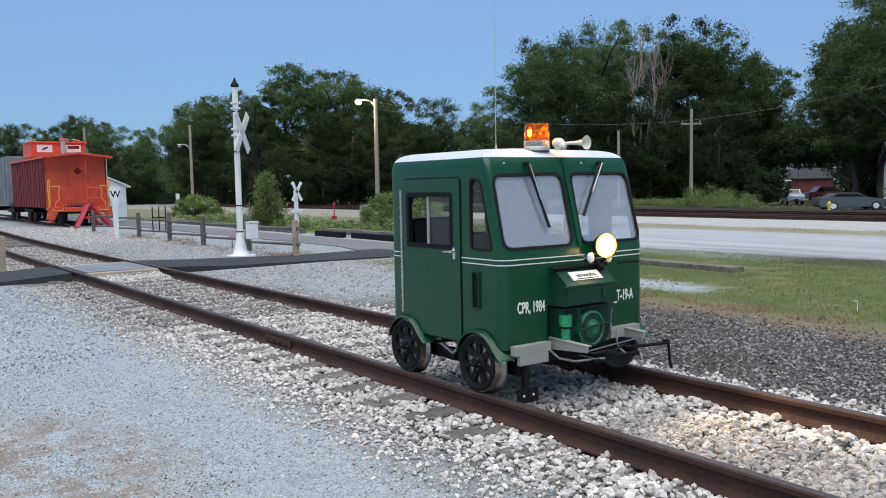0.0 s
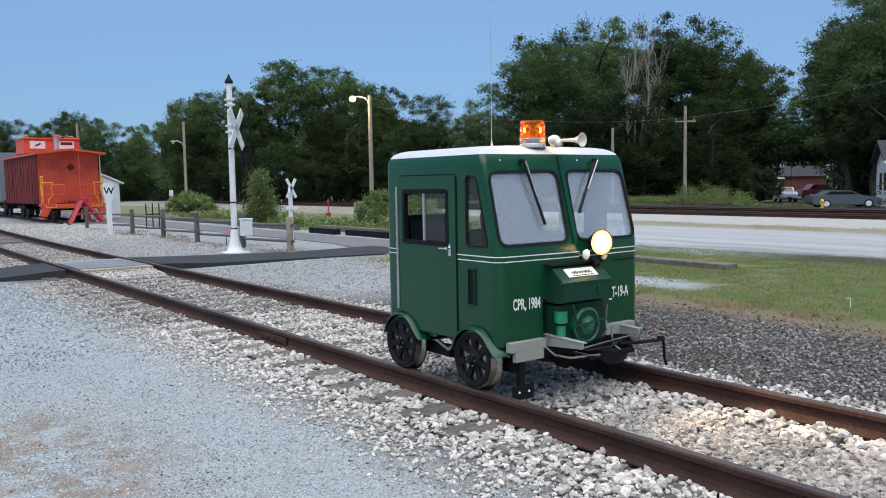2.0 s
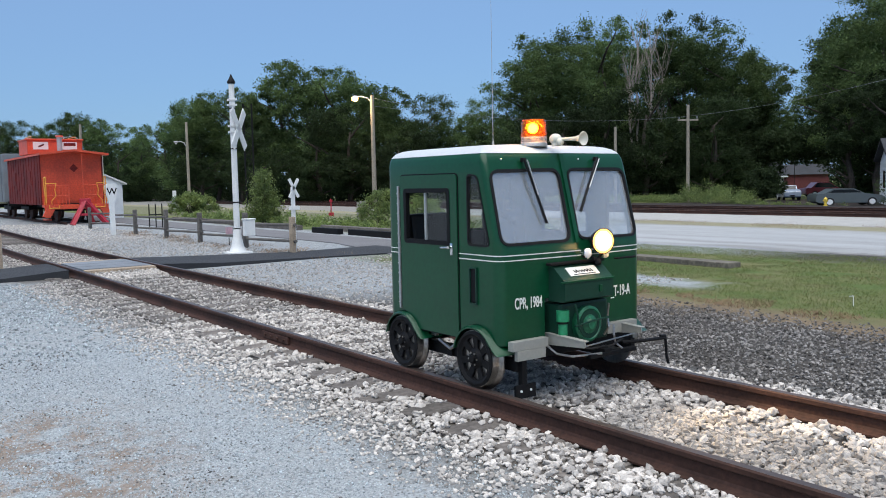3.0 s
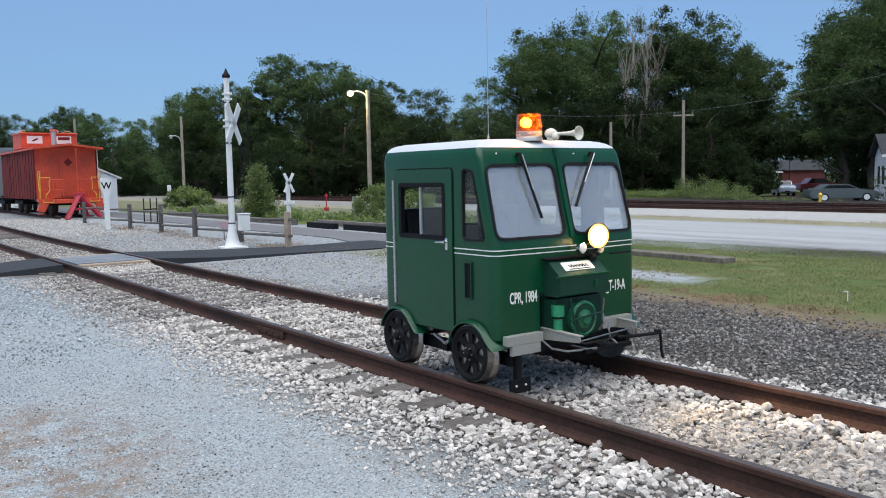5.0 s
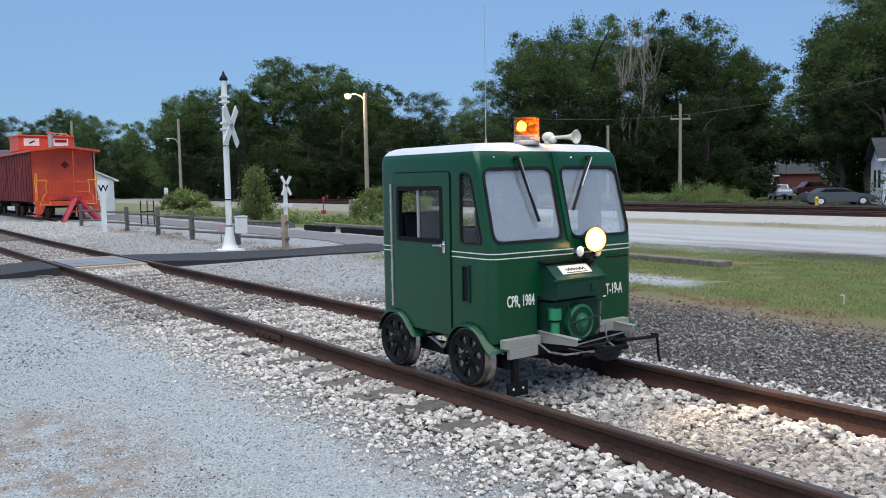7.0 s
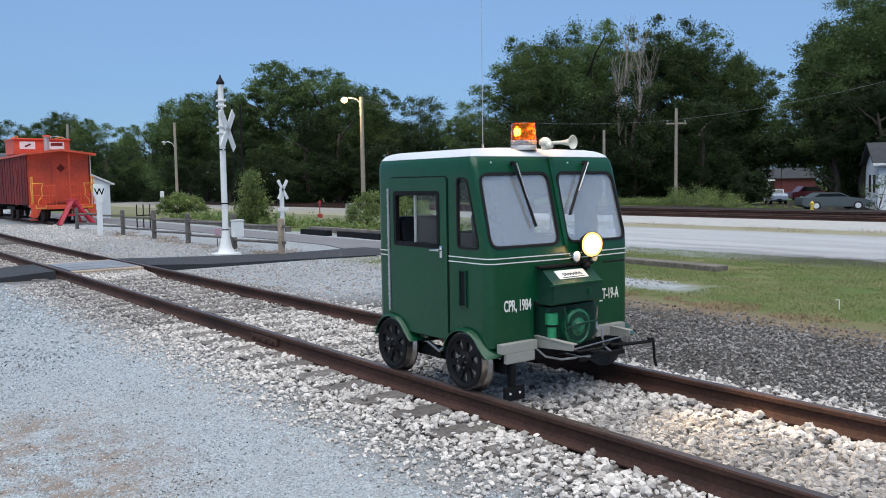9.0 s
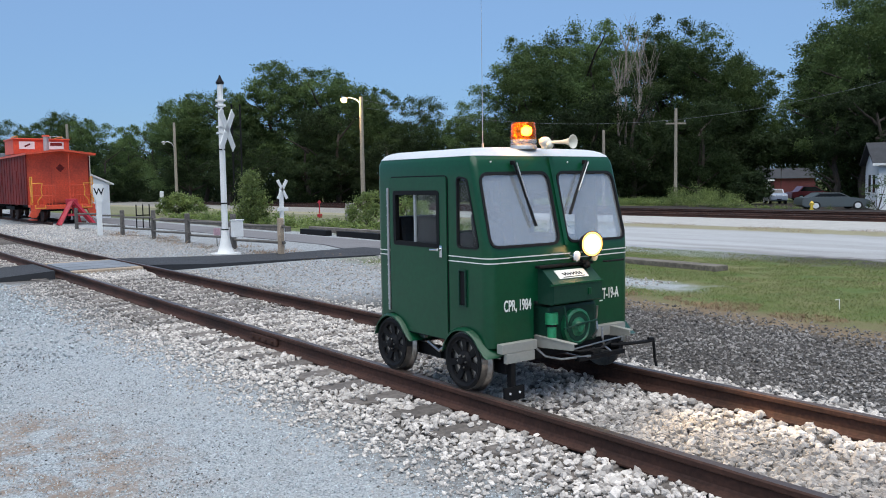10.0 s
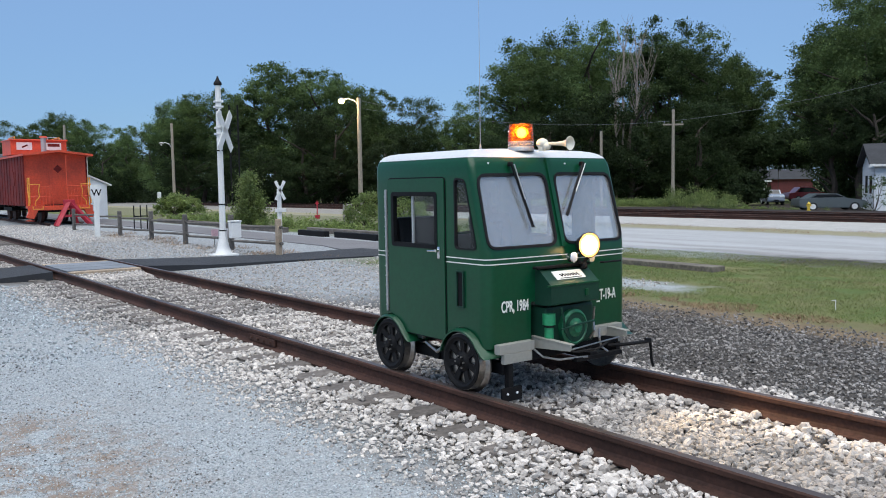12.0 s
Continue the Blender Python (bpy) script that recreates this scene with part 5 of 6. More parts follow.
build_pole("lamp_pole", "wooden street lamp pole with a lit lamp", -56.9, 33.6, 9.2, 0.2, lamp=(-0.85, -1.0, True))
build_pole("lamp_pole", "slim unlit street lamp pole beside the bushes", -64.4, 20.1, 7.11, 0.13, mat_=M_pole, lamp=(-0.5, -0.65, False))
build_pole("utility_pole", "wooden utility pole with a cross arm", -34.5, 46.8, 6.97, 0.13, cross=True)
build_pole("utility_pole", "short bare wooden utility pole before the wood", -36.3, 41.0, 5.36, 0.12)
wire("overhead_wire", [(-56.9, 33.6, 9.0), (-34.5, 46.8, 6.14), (-8, 52, 11)], 1.0)
wire("overhead_wire", [(-56.9, 33.6, 8.3), (-60, 80, 8.0)], 0.6)

bulb = bpy.data.lights.new("street_lamp_light", "POINT")
bulb.energy, bulb.color, bulb.shadow_soft_size = 350.0, (1.0, 0.72, 0.36), 0.3
new("street_lamp_light", bulb).location = (-57.3, 32.2, 8.6)


# ---- path, crossing deck, fence timbers ----
def build_path():
    """The asphalt footpath that ramps up to the rails, in one strip either side."""
    for name, ys, xs_a, xs_b in (("path_west", (-9, -1.9, -0.85), (-12.9, -12.62, -12.3), (-15.0, -14.75, -14.2)), ("path_east", (0.85, 2.3, 5.0, 7.4), (-12.2, -12.5, -12.5, -12.0), (-14.3, -14.9, -14.4, -14.6))):
        bm = B()
        rows = []
        for y, a, b in zip(ys, xs_a, xs_b):
            z = 0.175 if abs(y) < 1 else (0.075 if abs(y) < 2.4 else 0.035)
            rows.append([bm.verts.new(p) for p in ((a, y, -0.05), (a, y, z), (b, y, z), (b, y, -0.05))])
        for p, q in zip(rows[:-1], rows[1:]):
            for i in range(4):
                bm.faces.new((p[i], p[(i + 1) % 4], q[(i + 1) % 4], q[i]))
        bm.faces.new(rows[0])
        bm.faces.new(rows[-1][::-1])
        bmesh.ops.recalc_face_normals(bm, faces=bm.faces[:])
        tagged(new(name, link_mesh(name, bm, M_asphalt)), "dark fresh asphalt footpath over the track", "path", kind="structure")
    bm = one(prism, [(-70, 8.2), (-40, 7.4), (-26, 7.3), (-16.5, 7.25), (-12.0, 6.2), (-8.0, 5.6), (-8.0, 8.7), (-16, 9.0), (-26, 9.1), (-40, 9.3), (-70, 10.4)], -0.05, 0.024, "z")
    tagged(new("path_north", link_mesh("path_north", bm, M_asphalt_old)), "worn grey asphalt path beside the fence", "path", kind="structure")


def build_deck():
    d = thing("crossing_deck", "grey weathered crossing planks with pale timber edges between the rails", "crossing deck", m=pose(-13, 0, 0))
    for i in range(6):
        part("plank", one(box, (-0.765 + 0.306 * i, 0, 0.12 + 0.003 * (i % 2)), (0.29, 1.28, 0.13), 0.006), M_steelplate, d)
    part("timber", one(box, (1.06, 0, 0.1), (0.22, 1.3, 0.16), 0.015), M_wood_pale, d, "pale worn edge timber")
    part("timber", one(box, (-1.04, 0, 0.1), (0.22, 1.3, 0.16), 0.015), M_wood_pale, d, "pale worn edge timber")


def build_timbers():
    for a, b, y in ((-22.2, -20.3, 9.55), (-19.8, -17.2, 9.65), (-16.9, -13.5, 9.7), (-30.5, -24.0, 9.9), (-39.0, -31.0, 10.2), (-23.5, -12.0, 10.6)):
        bm = one(box, ((a + b) / 2, y, 0.09), (b - a, 0.22, 0.2), 0.02)
        tagged(new("kerb_timber", link_mesh("kerb_timber", bm, M_black if y < 9.8 else M_tie)), "dark creosoted timber laid as a kerb", "timber", "kerb timbers")


def build_left_post():
    p = thing("wooden_post", "brown square wooden post beside the path", "post", m=pose(-14.95, -1.66, 0))
    part("shaft", one(box, (0, 0, 0.4), (0.19, 0.19, 0.84), 0.02), M_wood_pale, p)


build_path()
build_deck()
build_timbers()
build_left_post()


# ---- rolling stock and shed in the distance ----
def build_freight_car():
    x0, x1, yc = -51.5, -65.0, 5.68
    c = thing("hopper_car", "plain grey freight car behind the caboose", "railway car", m=pose(x0, yc, 0))
    part("body", one(box, ((x1 - x0) / 2, 0, 2.5), (x0 - x1, 2.9, 2.9), 0.05), M_greycar, c)
    for i in range(12):
        part("rib", one(box, (-0.5 - i * 1.1, -1.48, 2.5), (0.1, 0.08, 2.8)), M_greycar, c)
    for tx in (-2, -11.5):
        t = part("truck", one(box, (tx, 0, 0.7), (2.4, 2.0, 0.25), 0.03), M_black, c)
        for dx in (-0.8, 0.8):
            for s in (-1, 1):
                part("wheel", one(cyl, (tx + dx, s * 0.68, 0.56), (tx + dx, s * 0.82, 0.56), 0.42, seg=20), M_rust, t)
    part("end_sill", one(box, (0.2, 0, 0.95), (0.4, 2.6, 0.3), 0.03), M_black, c)


def build_shed():
    s = thing("shed", "small white shed with a sloping white roof", "shed", m=pose(-46.5, 9.12, 0))
    part("wall", one(prism, [(-0.5, 0), (0.5, 0), (0.5, 2.05), (-0.5, 2.5)], -0.4, 0.4, "x"), M_siding, s)
    part("roof", one(prism, [(-0.6, 2.55), (0.75, 1.94), (0.75, 2.03), (-0.6, 2.64)], -0.5, 0.5, "x"), M_white, s)


build_freight_car()
build_shed()


def car_thing(name, label, m, paint, length=4.5, height=1.42, width=1.75, suv=False):
    """A parked car: body, cabin with dark windows, wheels, lamps."""
    c = thing(name, label, "car", m=m)
    L, h = length / 2, height
    low = [(-L, 0.35), (-L, 0.75), (-L + 0.1, 0.92), (-L * 0.55, 0.97), (L * 0.35, 0.95), (L * 0.85, 0.8), (L, 0.65), (L, 0.32), (L * 0.9, 0.22), (-L * 0.9, 0.22)]
    if suv:
        low = [(-L, 0.4), (-L, 0.95), (-L + 0.05, 1.05), (L * 0.4, 1.05), (L * 0.9, 0.95), (L, 0.8), (L, 0.4), (L * 0.9, 0.3), (-L * 0.9, 0.3)]
    bm = one(prism, low, -width / 2, width / 2, "y")
    bmesh.ops.bevel(bm, geom=[e for e in bm.edges], offset=0.04, segments=2, affect="EDGES")
    part("body", bm, paint, c, "", True)
    r0, r1 = (-L + 0.15, L * 0.42) if suv else (-L * 0.72, L * 0.42)
    cab = [(r0, 0.95), (r0 + (0.1 if suv else 0.55), h), (r0 + 1.9, h), (r1, 0.93)]
    bm = one(prism, cab, -width / 2 + 0.12, width / 2 - 0.12, "y")
    part("roof", bm, paint, c)
    for s in (-1, 1):
        k = [(r0 + (0.12 if suv else 0.22), 0.99), (r0 + (0.16 if suv else 0.6), h - 0.07), (r0 + 1.85, h - 0.07), (r1 - 0.14, 0.98)]
        part("side_window", one(prism, k, s * (width / 2 - 0.12), s * (width / 2 - 0.112), "y"), M_darkglass, c)
    a, b = Vector((r1, 0, 0.95)), Vector((r0 + 1.9, 0, h))
    mid, d = (a + b) / 2, (b - a)
    part("windscreen", one(box, mid + Vector((0.015, 0, 0.012)), (d.length * 0.84, width - 0.4, 0.012), 0, pose(0, 0, 0, 0, math.degrees(math.atan2(-d.z, d.x)))), M_darkglass, c)
    for x in (-L * 0.6, L * 0.62):
        for s in (-1, 1):
            w = part("wheel", one(cyl, (x, s * (width / 2 - 0.2), 0.31), (x, s * (width / 2 + 0.01), 0.31), 0.31, seg=22), M_tyre, c)
            part("rim", one(cyl, (x, s * (width / 2 - 0.02), 0.31), (x, s * (width / 2 + 0.02), 0.31), 0.22, 0.2, 14), M_insul, w, "bright alloy rim")
    for s in (-1, 1):
        part("headlight", one(box, (L - 0.03, s * (width / 2 - 0.3), 0.68 if not suv else 0.82), (0.08, 0.35, 0.14), 0.02), M_insul, c)
    part("number_plate_panel", one(box, (L + 0.005, 0, 0.45), (0.02, 0.45, 0.12)), M_black, c)
    return c


HEAD = math.degrees(math.atan2(0.801, 0.599))
CAR_A, CAR_B, CAR_C = (-24.9, 51.1), (-33.4, 58.2), (-42.3, 79.7)
car_thing("sedan", "silver-grey sedan parked on the dirt strip", pose(*CAR_A, ground_z(*CAR_A), 0, 0, HEAD - 4), M_carpaint, 4.5, 1.28, 1.7).scale = (1, 1, 0.9)
car_thing("sport_utility_vehicle", "pale blue sport utility vehicle parked facing the yard", pose(*CAR_B, ground_z(*CAR_B), 0, 0, -47), M_carblue, 3.6, 1.4, 1.55, True).scale = (0.85, 0.85, 0.85)
car_thing("pickup", "dark red car beside the brick house", pose(*CAR_C, ground_z(*CAR_C), 0, 0, HEAD), M_carred, 4.8, 1.5, 1.8)


def build_brick_house():
    x, y = -66.6, 97.4
    h = thing("brick_house", "low red brick house with a grey shingle roof", "house", m=pose(x, y, ground_z(x, y), 0, 0, HEAD))
    part("wall", one(box, (0, 0, 1.25), (13, 7, 2.5)), M_brick, h)
    part("roof", one(prism, [(-4.0, 2.45), (4.0, 2.45), (0, 4.4)], -7.0, 7.0, "x"), M_shingle, h)
    part("fascia", one(box, (0, -4.0, 2.4), (14, 0.08, 0.2)), M_white, h)
    part("white_end_trim", one(box, (6.1, -3.55, 1.2), (0.9, 0.1, 2.4)), M_white, h)
    for k in (-3, 2.6):
        w = part("window", one(box, (k, -3.53, 1.8), (1.7, 0.06, 0.7)), M_darkglass, h)
        part("window_frame", one(box, (k, -3.57, 1.42), (1.8, 0.04, 0.07)), M_white, w)
    x, y = -64.6, 107.0
    h = thing("brick_house", "red brick house end seen past the trees", "house", m=pose(x, y, ground_z(x, y), 0, 0, HEAD))
    part("wall", one(box, (3, 0, 1.4), (6, 6, 2.8)), M_brick, h)
    part("roof", one(prism, [(-3.4, 2.75), (3.4, 2.75), (0, 4.2)], -0.4, 6.4, "x"), M_shingle, h)


def build_white_house():
    x, y = -22.0, 51.5
    h = thing("white_house", "white clapboard house with a dark shingle roof", "house", m=pose(x, y, ground_z(x, y) - 0.05, 0, 0, 33))
    wall = part("wall", one(box, (4.5, 3, 1.55), (9, 6, 3.1)), M_siding, h)
    part("gable", one(prism, [(0, 3.1), (6, 3.1), (3, 4.35)], 0.0, 9.0, "x"), M_siding, h)
    board = link_mesh("clapboard", one(box, (4.5, -0.02, 0), (9.02, 0.03, 0.17), 0, pose(0, 0, 0, -6)), M_siding)
    side_board = link_mesh("clapboard", one(box, (-0.02, 3.0, 0), (0.03, 6.02, 0.17), 0, pose(0, 0, 0, 0, 6)), M_siding)
    for me in (board, side_board):
        for i in range(15):
            part("clapboard", me, None, wall).location = (0, 0, 0.12 + 0.2 * i)
    part("roof", one(prism, [(-0.45, 3.0), (3, 4.42), (6.45, 3.0), (6.45, 3.12), (3, 4.56), (-0.45, 3.12)], -0.4, 9.4, "x"), M_shingle, h)
    part("eave", one(box, (4.5, -0.42, 3.02), (9.8, 0.08, 0.16)), M_white, h)
    for k in (1.5, 3.6):
        w = part("window", one(box, (-0.05, k, 1.75), (0.06, 0.85, 1.2)), M_darkglass, h)
        part("window_frame", one(box, (-0.07, k, 1.1), (0.07, 1.0, 0.08)), M_white, w)


build_brick_house()
build_white_house()


def build_hydrant():
    p = (-20.3, 40.3)
    h = thing("fire_hydrant", "yellow fire hydrant beside the dirt strip", "hydrant", m=pose(*p, ground_z(*p)))
    h.scale = (0.72, 0.72, 0.68)
    part("barrel", one(lathe, [(0.16, 0), (0.16, 0.04), (0.11, 0.06), (0.11, 0.5), (0.15, 0.52), (0.15, 0.56), (0.12, 0.6), (0.07, 0.68), (0.03, 0.7), (0.03, 0.75)], 18), M_yellow, h, "", True)
    for a in (0, 90, 180):
        v = Vector((math.cos(radians(a)), math.sin(radians(a)), 0))
        part("nozzle", one(cyl, v * 0.1 + Vector((0, 0, 0.42)), v * 0.2 + Vector((0, 0, 0.42)), 0.06, seg=10), M_yellow, h)


build_hydrant()


def build_small_posts():
    p = thing("marker_post", "white marker post in the bushes", "post", m=pose(-55.7, 15.9, 0))
    part("shaft", one(box, (0, 0, 0.75), (0.24, 0.24, 1.5), 0.05), M_white, p)
    p = thing("marker_post", "short grey concrete post among weeds", "post", m=pose(-27.2, 14.5, 0))
    part("shaft", one(box, (0, 0, 0.45), (0.3, 0.3, 0.95), 0.03), M_concrete, p)
    p = thing("switch_stand", "small red switch stand among weeds", "switch stand", m=pose(-35.2, 17.4, 0))
    part("shaft", one(cyl, (0, 0, 0), (0, 0, 0.95), 0.03, seg=8), M_bright_red, p)
    part("target", one(box, (0, 0, 0.82), (0.05, 0.16, 0.16), 0.02, pose(0, 0, 0, 45)), M_bright_red, p)
    part("stand_base", one(box, (0, 0, 0.1), (0.22, 0.22, 0.22), 0.03), M_bright_red, p)
    p = thing("pipe_stub", "short white pipe standing in the grass", "pipe", m=pose(-0.81, 6.0, 0))
    part("upright", one(cyl, (0, 0, 0), (0, 0, 0.13), 0.006, seg=8), M_white, p)
    part("cross_pipe", one(tube, [(0, 0, 0.13), (-0.05, -0.01, 0.12)], 0.005), M_white, p)
    sl = one(box, (0, 0, 0.0), (2.6, 0.4, 0.2), 0.02)
    for v in sl.verts:
        v.co += Vector((0.03 * noise.noise(v.co * 3), 0.03 * noise.noise(v.co * 3 + Vector((5, 0, 0))), 0.015 * noise.noise(v.co * 4)))
    s = tagged(new("concrete_slab", link_mesh("concrete_slab", sl, mat("mossy_concrete", (0.17, 0.15, 0.12), 0.9, vary=0.4, scale=4, fine=20, bump=0.4))), "old weathered concrete slab sunk in the grass", "slab")
    s.matrix_basis = pose(-5.85, 9.0, 0, 0, 0, -4)
    sg = thing("small_sign", "small pale pink sign on a thin stake", "sign", m=pose(-18.6, 4.9, 0))
    part("stake", one(cyl, (0, 0, 0), (0, 0, 0.5), 0.012, seg=6), M_black, sg)
    part("panel", one(box, (0.02, 0, 0.42), (0.015, 0.2, 0.2), 0.003), mat("faded_pink_panel", (0.55, 0.35, 0.38), 0.6), sg)
    rk = thing("steel_rack", "dark low steel rack beside the whistle post", "rack", m=pose(-30.5, 6.3, 0))
    for k in range(3):
        part("upright", one(tube, [(-0.1 * k, 0.3 * k, 0), (-0.1 * k, 0.3 * k, 1.05)], 0.025), M_black, rk)
    part("top_bar", one(tube, [(0, 0, 0.6), (-0.2, 0.6, 0.6)], 0.025), M_black, rk)
    ms = thing("lattice_mast", "dark twin-legged lattice mast before the wood", "mast", m=pose(-62.0, 24.5, 0, 0, 0, 53))
    for k in (-0.35, 0.35):
        part("leg", one(box, (k, 0, 4.3), (0.12, 0.12, 8.6)), M_black, ms)
    for i in range(16):
        z = 0.4 + 0.52 * i
        part("lacing", one(box, (0, 0, z), (0.86, 0.05, 0.05), 0, pose(0, 0, 0, 0, 34 if i % 2 else -34)), M_black, ms)


build_small_posts()
build_pole("lamp_pole", "far street lamp pole behind the caboose", -112.0, 23.0, 10.2, 0.2, lamp=(-1.2, -1.6, False))
build_pole("lamp_pole", "far pole with a small lit yard lamp", -44.2, 77.1, 5.8, 0.03, M_bark, lamp=(-0.2, -0.25, True))


# ---- bushes, weeds, grass ----
def bush(name, label, x, y, h, r, seed, material=None, n=26, leaf=0.09, per=70):
    rng = random.Random(seed)
    b = thing(name, label, "bush", m=pose(x, y, ground_z(x, y)))
    bm = B()
    cl = []
    for i in range(n):
        an, k = rng.uniform(0, 6.28), rng.uniform(0.1, 1.0)
        z = h * rng.uniform(0.12, 0.93)
        w = r * math.sqrt(k) * (1.1 - 0.75 * (z / h) ** 2)
        cl.append((math.cos(an) * w, math.sin(an) * w, z, rng.uniform(0.14, 0.3) * h ** 0.6))
        if i % 3 == 0:
            limb(bm, (0, 0, 0), cl[-1][:3], 0.025, 0.006, rng, 3)
    part("stems", bm, M_bark, b)
    part("leaves", leaf_mesh("leaves", cl, per, leaf, material or M_leaf_light, seed), None, b)


bush("bush", "tall light green leafy bush behind the mast", -29.6, 11.0, 2.5, 0.55, 61, n=60, leaf=0.06, per=150)
bush("bush", "wide green bush round the white marker post", -49.0, 14.6, 1.4, 1.25, 62, n=46, leaf=0.08, per=170)
bush("bush", "wide green bush round the white marker post", -49.5, 15.6, 1.2, 1.1, 65, n=36, leaf=0.07, per=170)
bush("bush", "flowering light bush beside the path's weeds", -24.2, 13.6, 1.45, 0.9, 63, n=40, leaf=0.055, per=150)
bush("bush", "flowering light bush beside the path's weeds", -21.8, 13.9, 1.2, 0.9, 64, n=34, leaf=0.055, per=150)
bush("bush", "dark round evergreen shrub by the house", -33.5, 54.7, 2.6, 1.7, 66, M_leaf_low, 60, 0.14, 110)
bush("bush", "dark leafy sapling by the white house", -20.6, 48.6, 2.3, 1.0, 67, M_leaf, 16, 0.09, 30)


def strip_of_leaves(name, label, rows, size, material, seed, per):
    """A belt of low plants: rows of (x, y, z, radius)."""
    me = leaf_mesh(name, rows, per, size, material, seed)
    tagged(new(name, me), label, "weeds", kind="stuff")


def weeds():
    rng = random.Random(21)
    rows = []
    for _ in range(360):
        x, y = rng.uniform(-42, -13), rng.uniform(10.9, 13.6)
        h = rng.uniform(0.1, 0.55) * (0.4 + abs(noise.noise(Vector((x * 0.5, y * 0.5, 3)))) * 2)
        rows.append((x, y, h * 0.6, 0.12 + h * 0.45))
    strip_of_leaves("weed_belt", "light green weeds beside the path", rows, 0.06, M_leaf_light, 22, 60)
    rows = []
    for _ in range(420):
        k = rng.uniform(0, 1)
        x, y = -47 + 22 * k + rng.uniform(-2, 2), 44.5 + 3.0 * k + rng.uniform(-2.0, 3.0)
        h = 0.35 + 0.3 * max(0.0, noise.noise(Vector((x * 0.4, 0, 7)))) + 1.15 * max(0.0, 1 - abs(x + 32.4) / 2.6)
        if x > -29.5:
            h *= 0.4
            if rng.random() < 0.8:
                continue
        z = rng.uniform(0.1, 1) * h
        rows.append((x, y, ground_z(x, y) + z, 0.3 + 0.2 * h))
    strip_of_leaves("tall_weeds", "tall light green weeds beyond the tracks", rows, 0.055, M_leaf_light, 23, 170)
    rows = []
    for _ in range(1500):
        if rng.random() < 0.55:
            k = rng.uniform(0, 1)
            x, y = -135 + 75 * k, 24 + 18 * k + rng.uniform(-1, 5)
        else:
            k = rng.uniform(0, 1)
            x, y = -62 + 22 * k, 46 + 17 * k + rng.uniform(0, 6)
        rows.append((x, y, ground_z(x, y) + rng.uniform(0, 2.8), rng.uniform(0.6, 1.2)))
    for _ in range(1300):
        k = rng.uniform(0, 1)
        x, y = -84 + 66 * k, 122 + 6 * k + rng.uniform(0, 8)
        rows.append((x, y, rng.uniform(-1, 8.5), rng.uniform(1.2, 2.2)))
    for _ in range(700):
        x = rng.uniform(-46, -20)
        y = rng.uniform(66, 71)
        open_view = -43 < x < -34.2
        rows.append((x, y, ground_z(x, y) + (rng.uniform(3.8, 6.2) if open_view else rng.uniform(0, 9)), rng.uniform(0.6, 1.2)))
    strip_of_leaves("undergrowth", "undergrowth along the wood's edge, shade put in its colour", rows, 0.2, M_leaf_low, 24, 60)
    rows = []
    for _ in range(1100):
        k = rng.uniform(0, 1)
        x, y = -175 + 112 * k, 28 + 24 * k + rng.uniform(4, 14)
        rows.append((x, y, rng.uniform(-0.5, 7.5), rng.uniform(1.2, 2.2)))
    for _ in range(500):
        k = rng.uniform(0, 1)
        x, y = -62 + 30 * k, 60 + 26 * k + rng.uniform(3, 9)
        if not (x > -52 and y < 100 and abs((x - 4.64) / (y + 4.49) + 0.585) < 0.05):
            rows.append((x, y, rng.uniform(-0.5, 9.0), rng.uniform(1.0, 2.0)))
    strip_of_leaves("deep_wood", "foliage deep in the wood, shade put in its colour", rows, 0.3, M_leaf_low, 25, 45)


weeds()


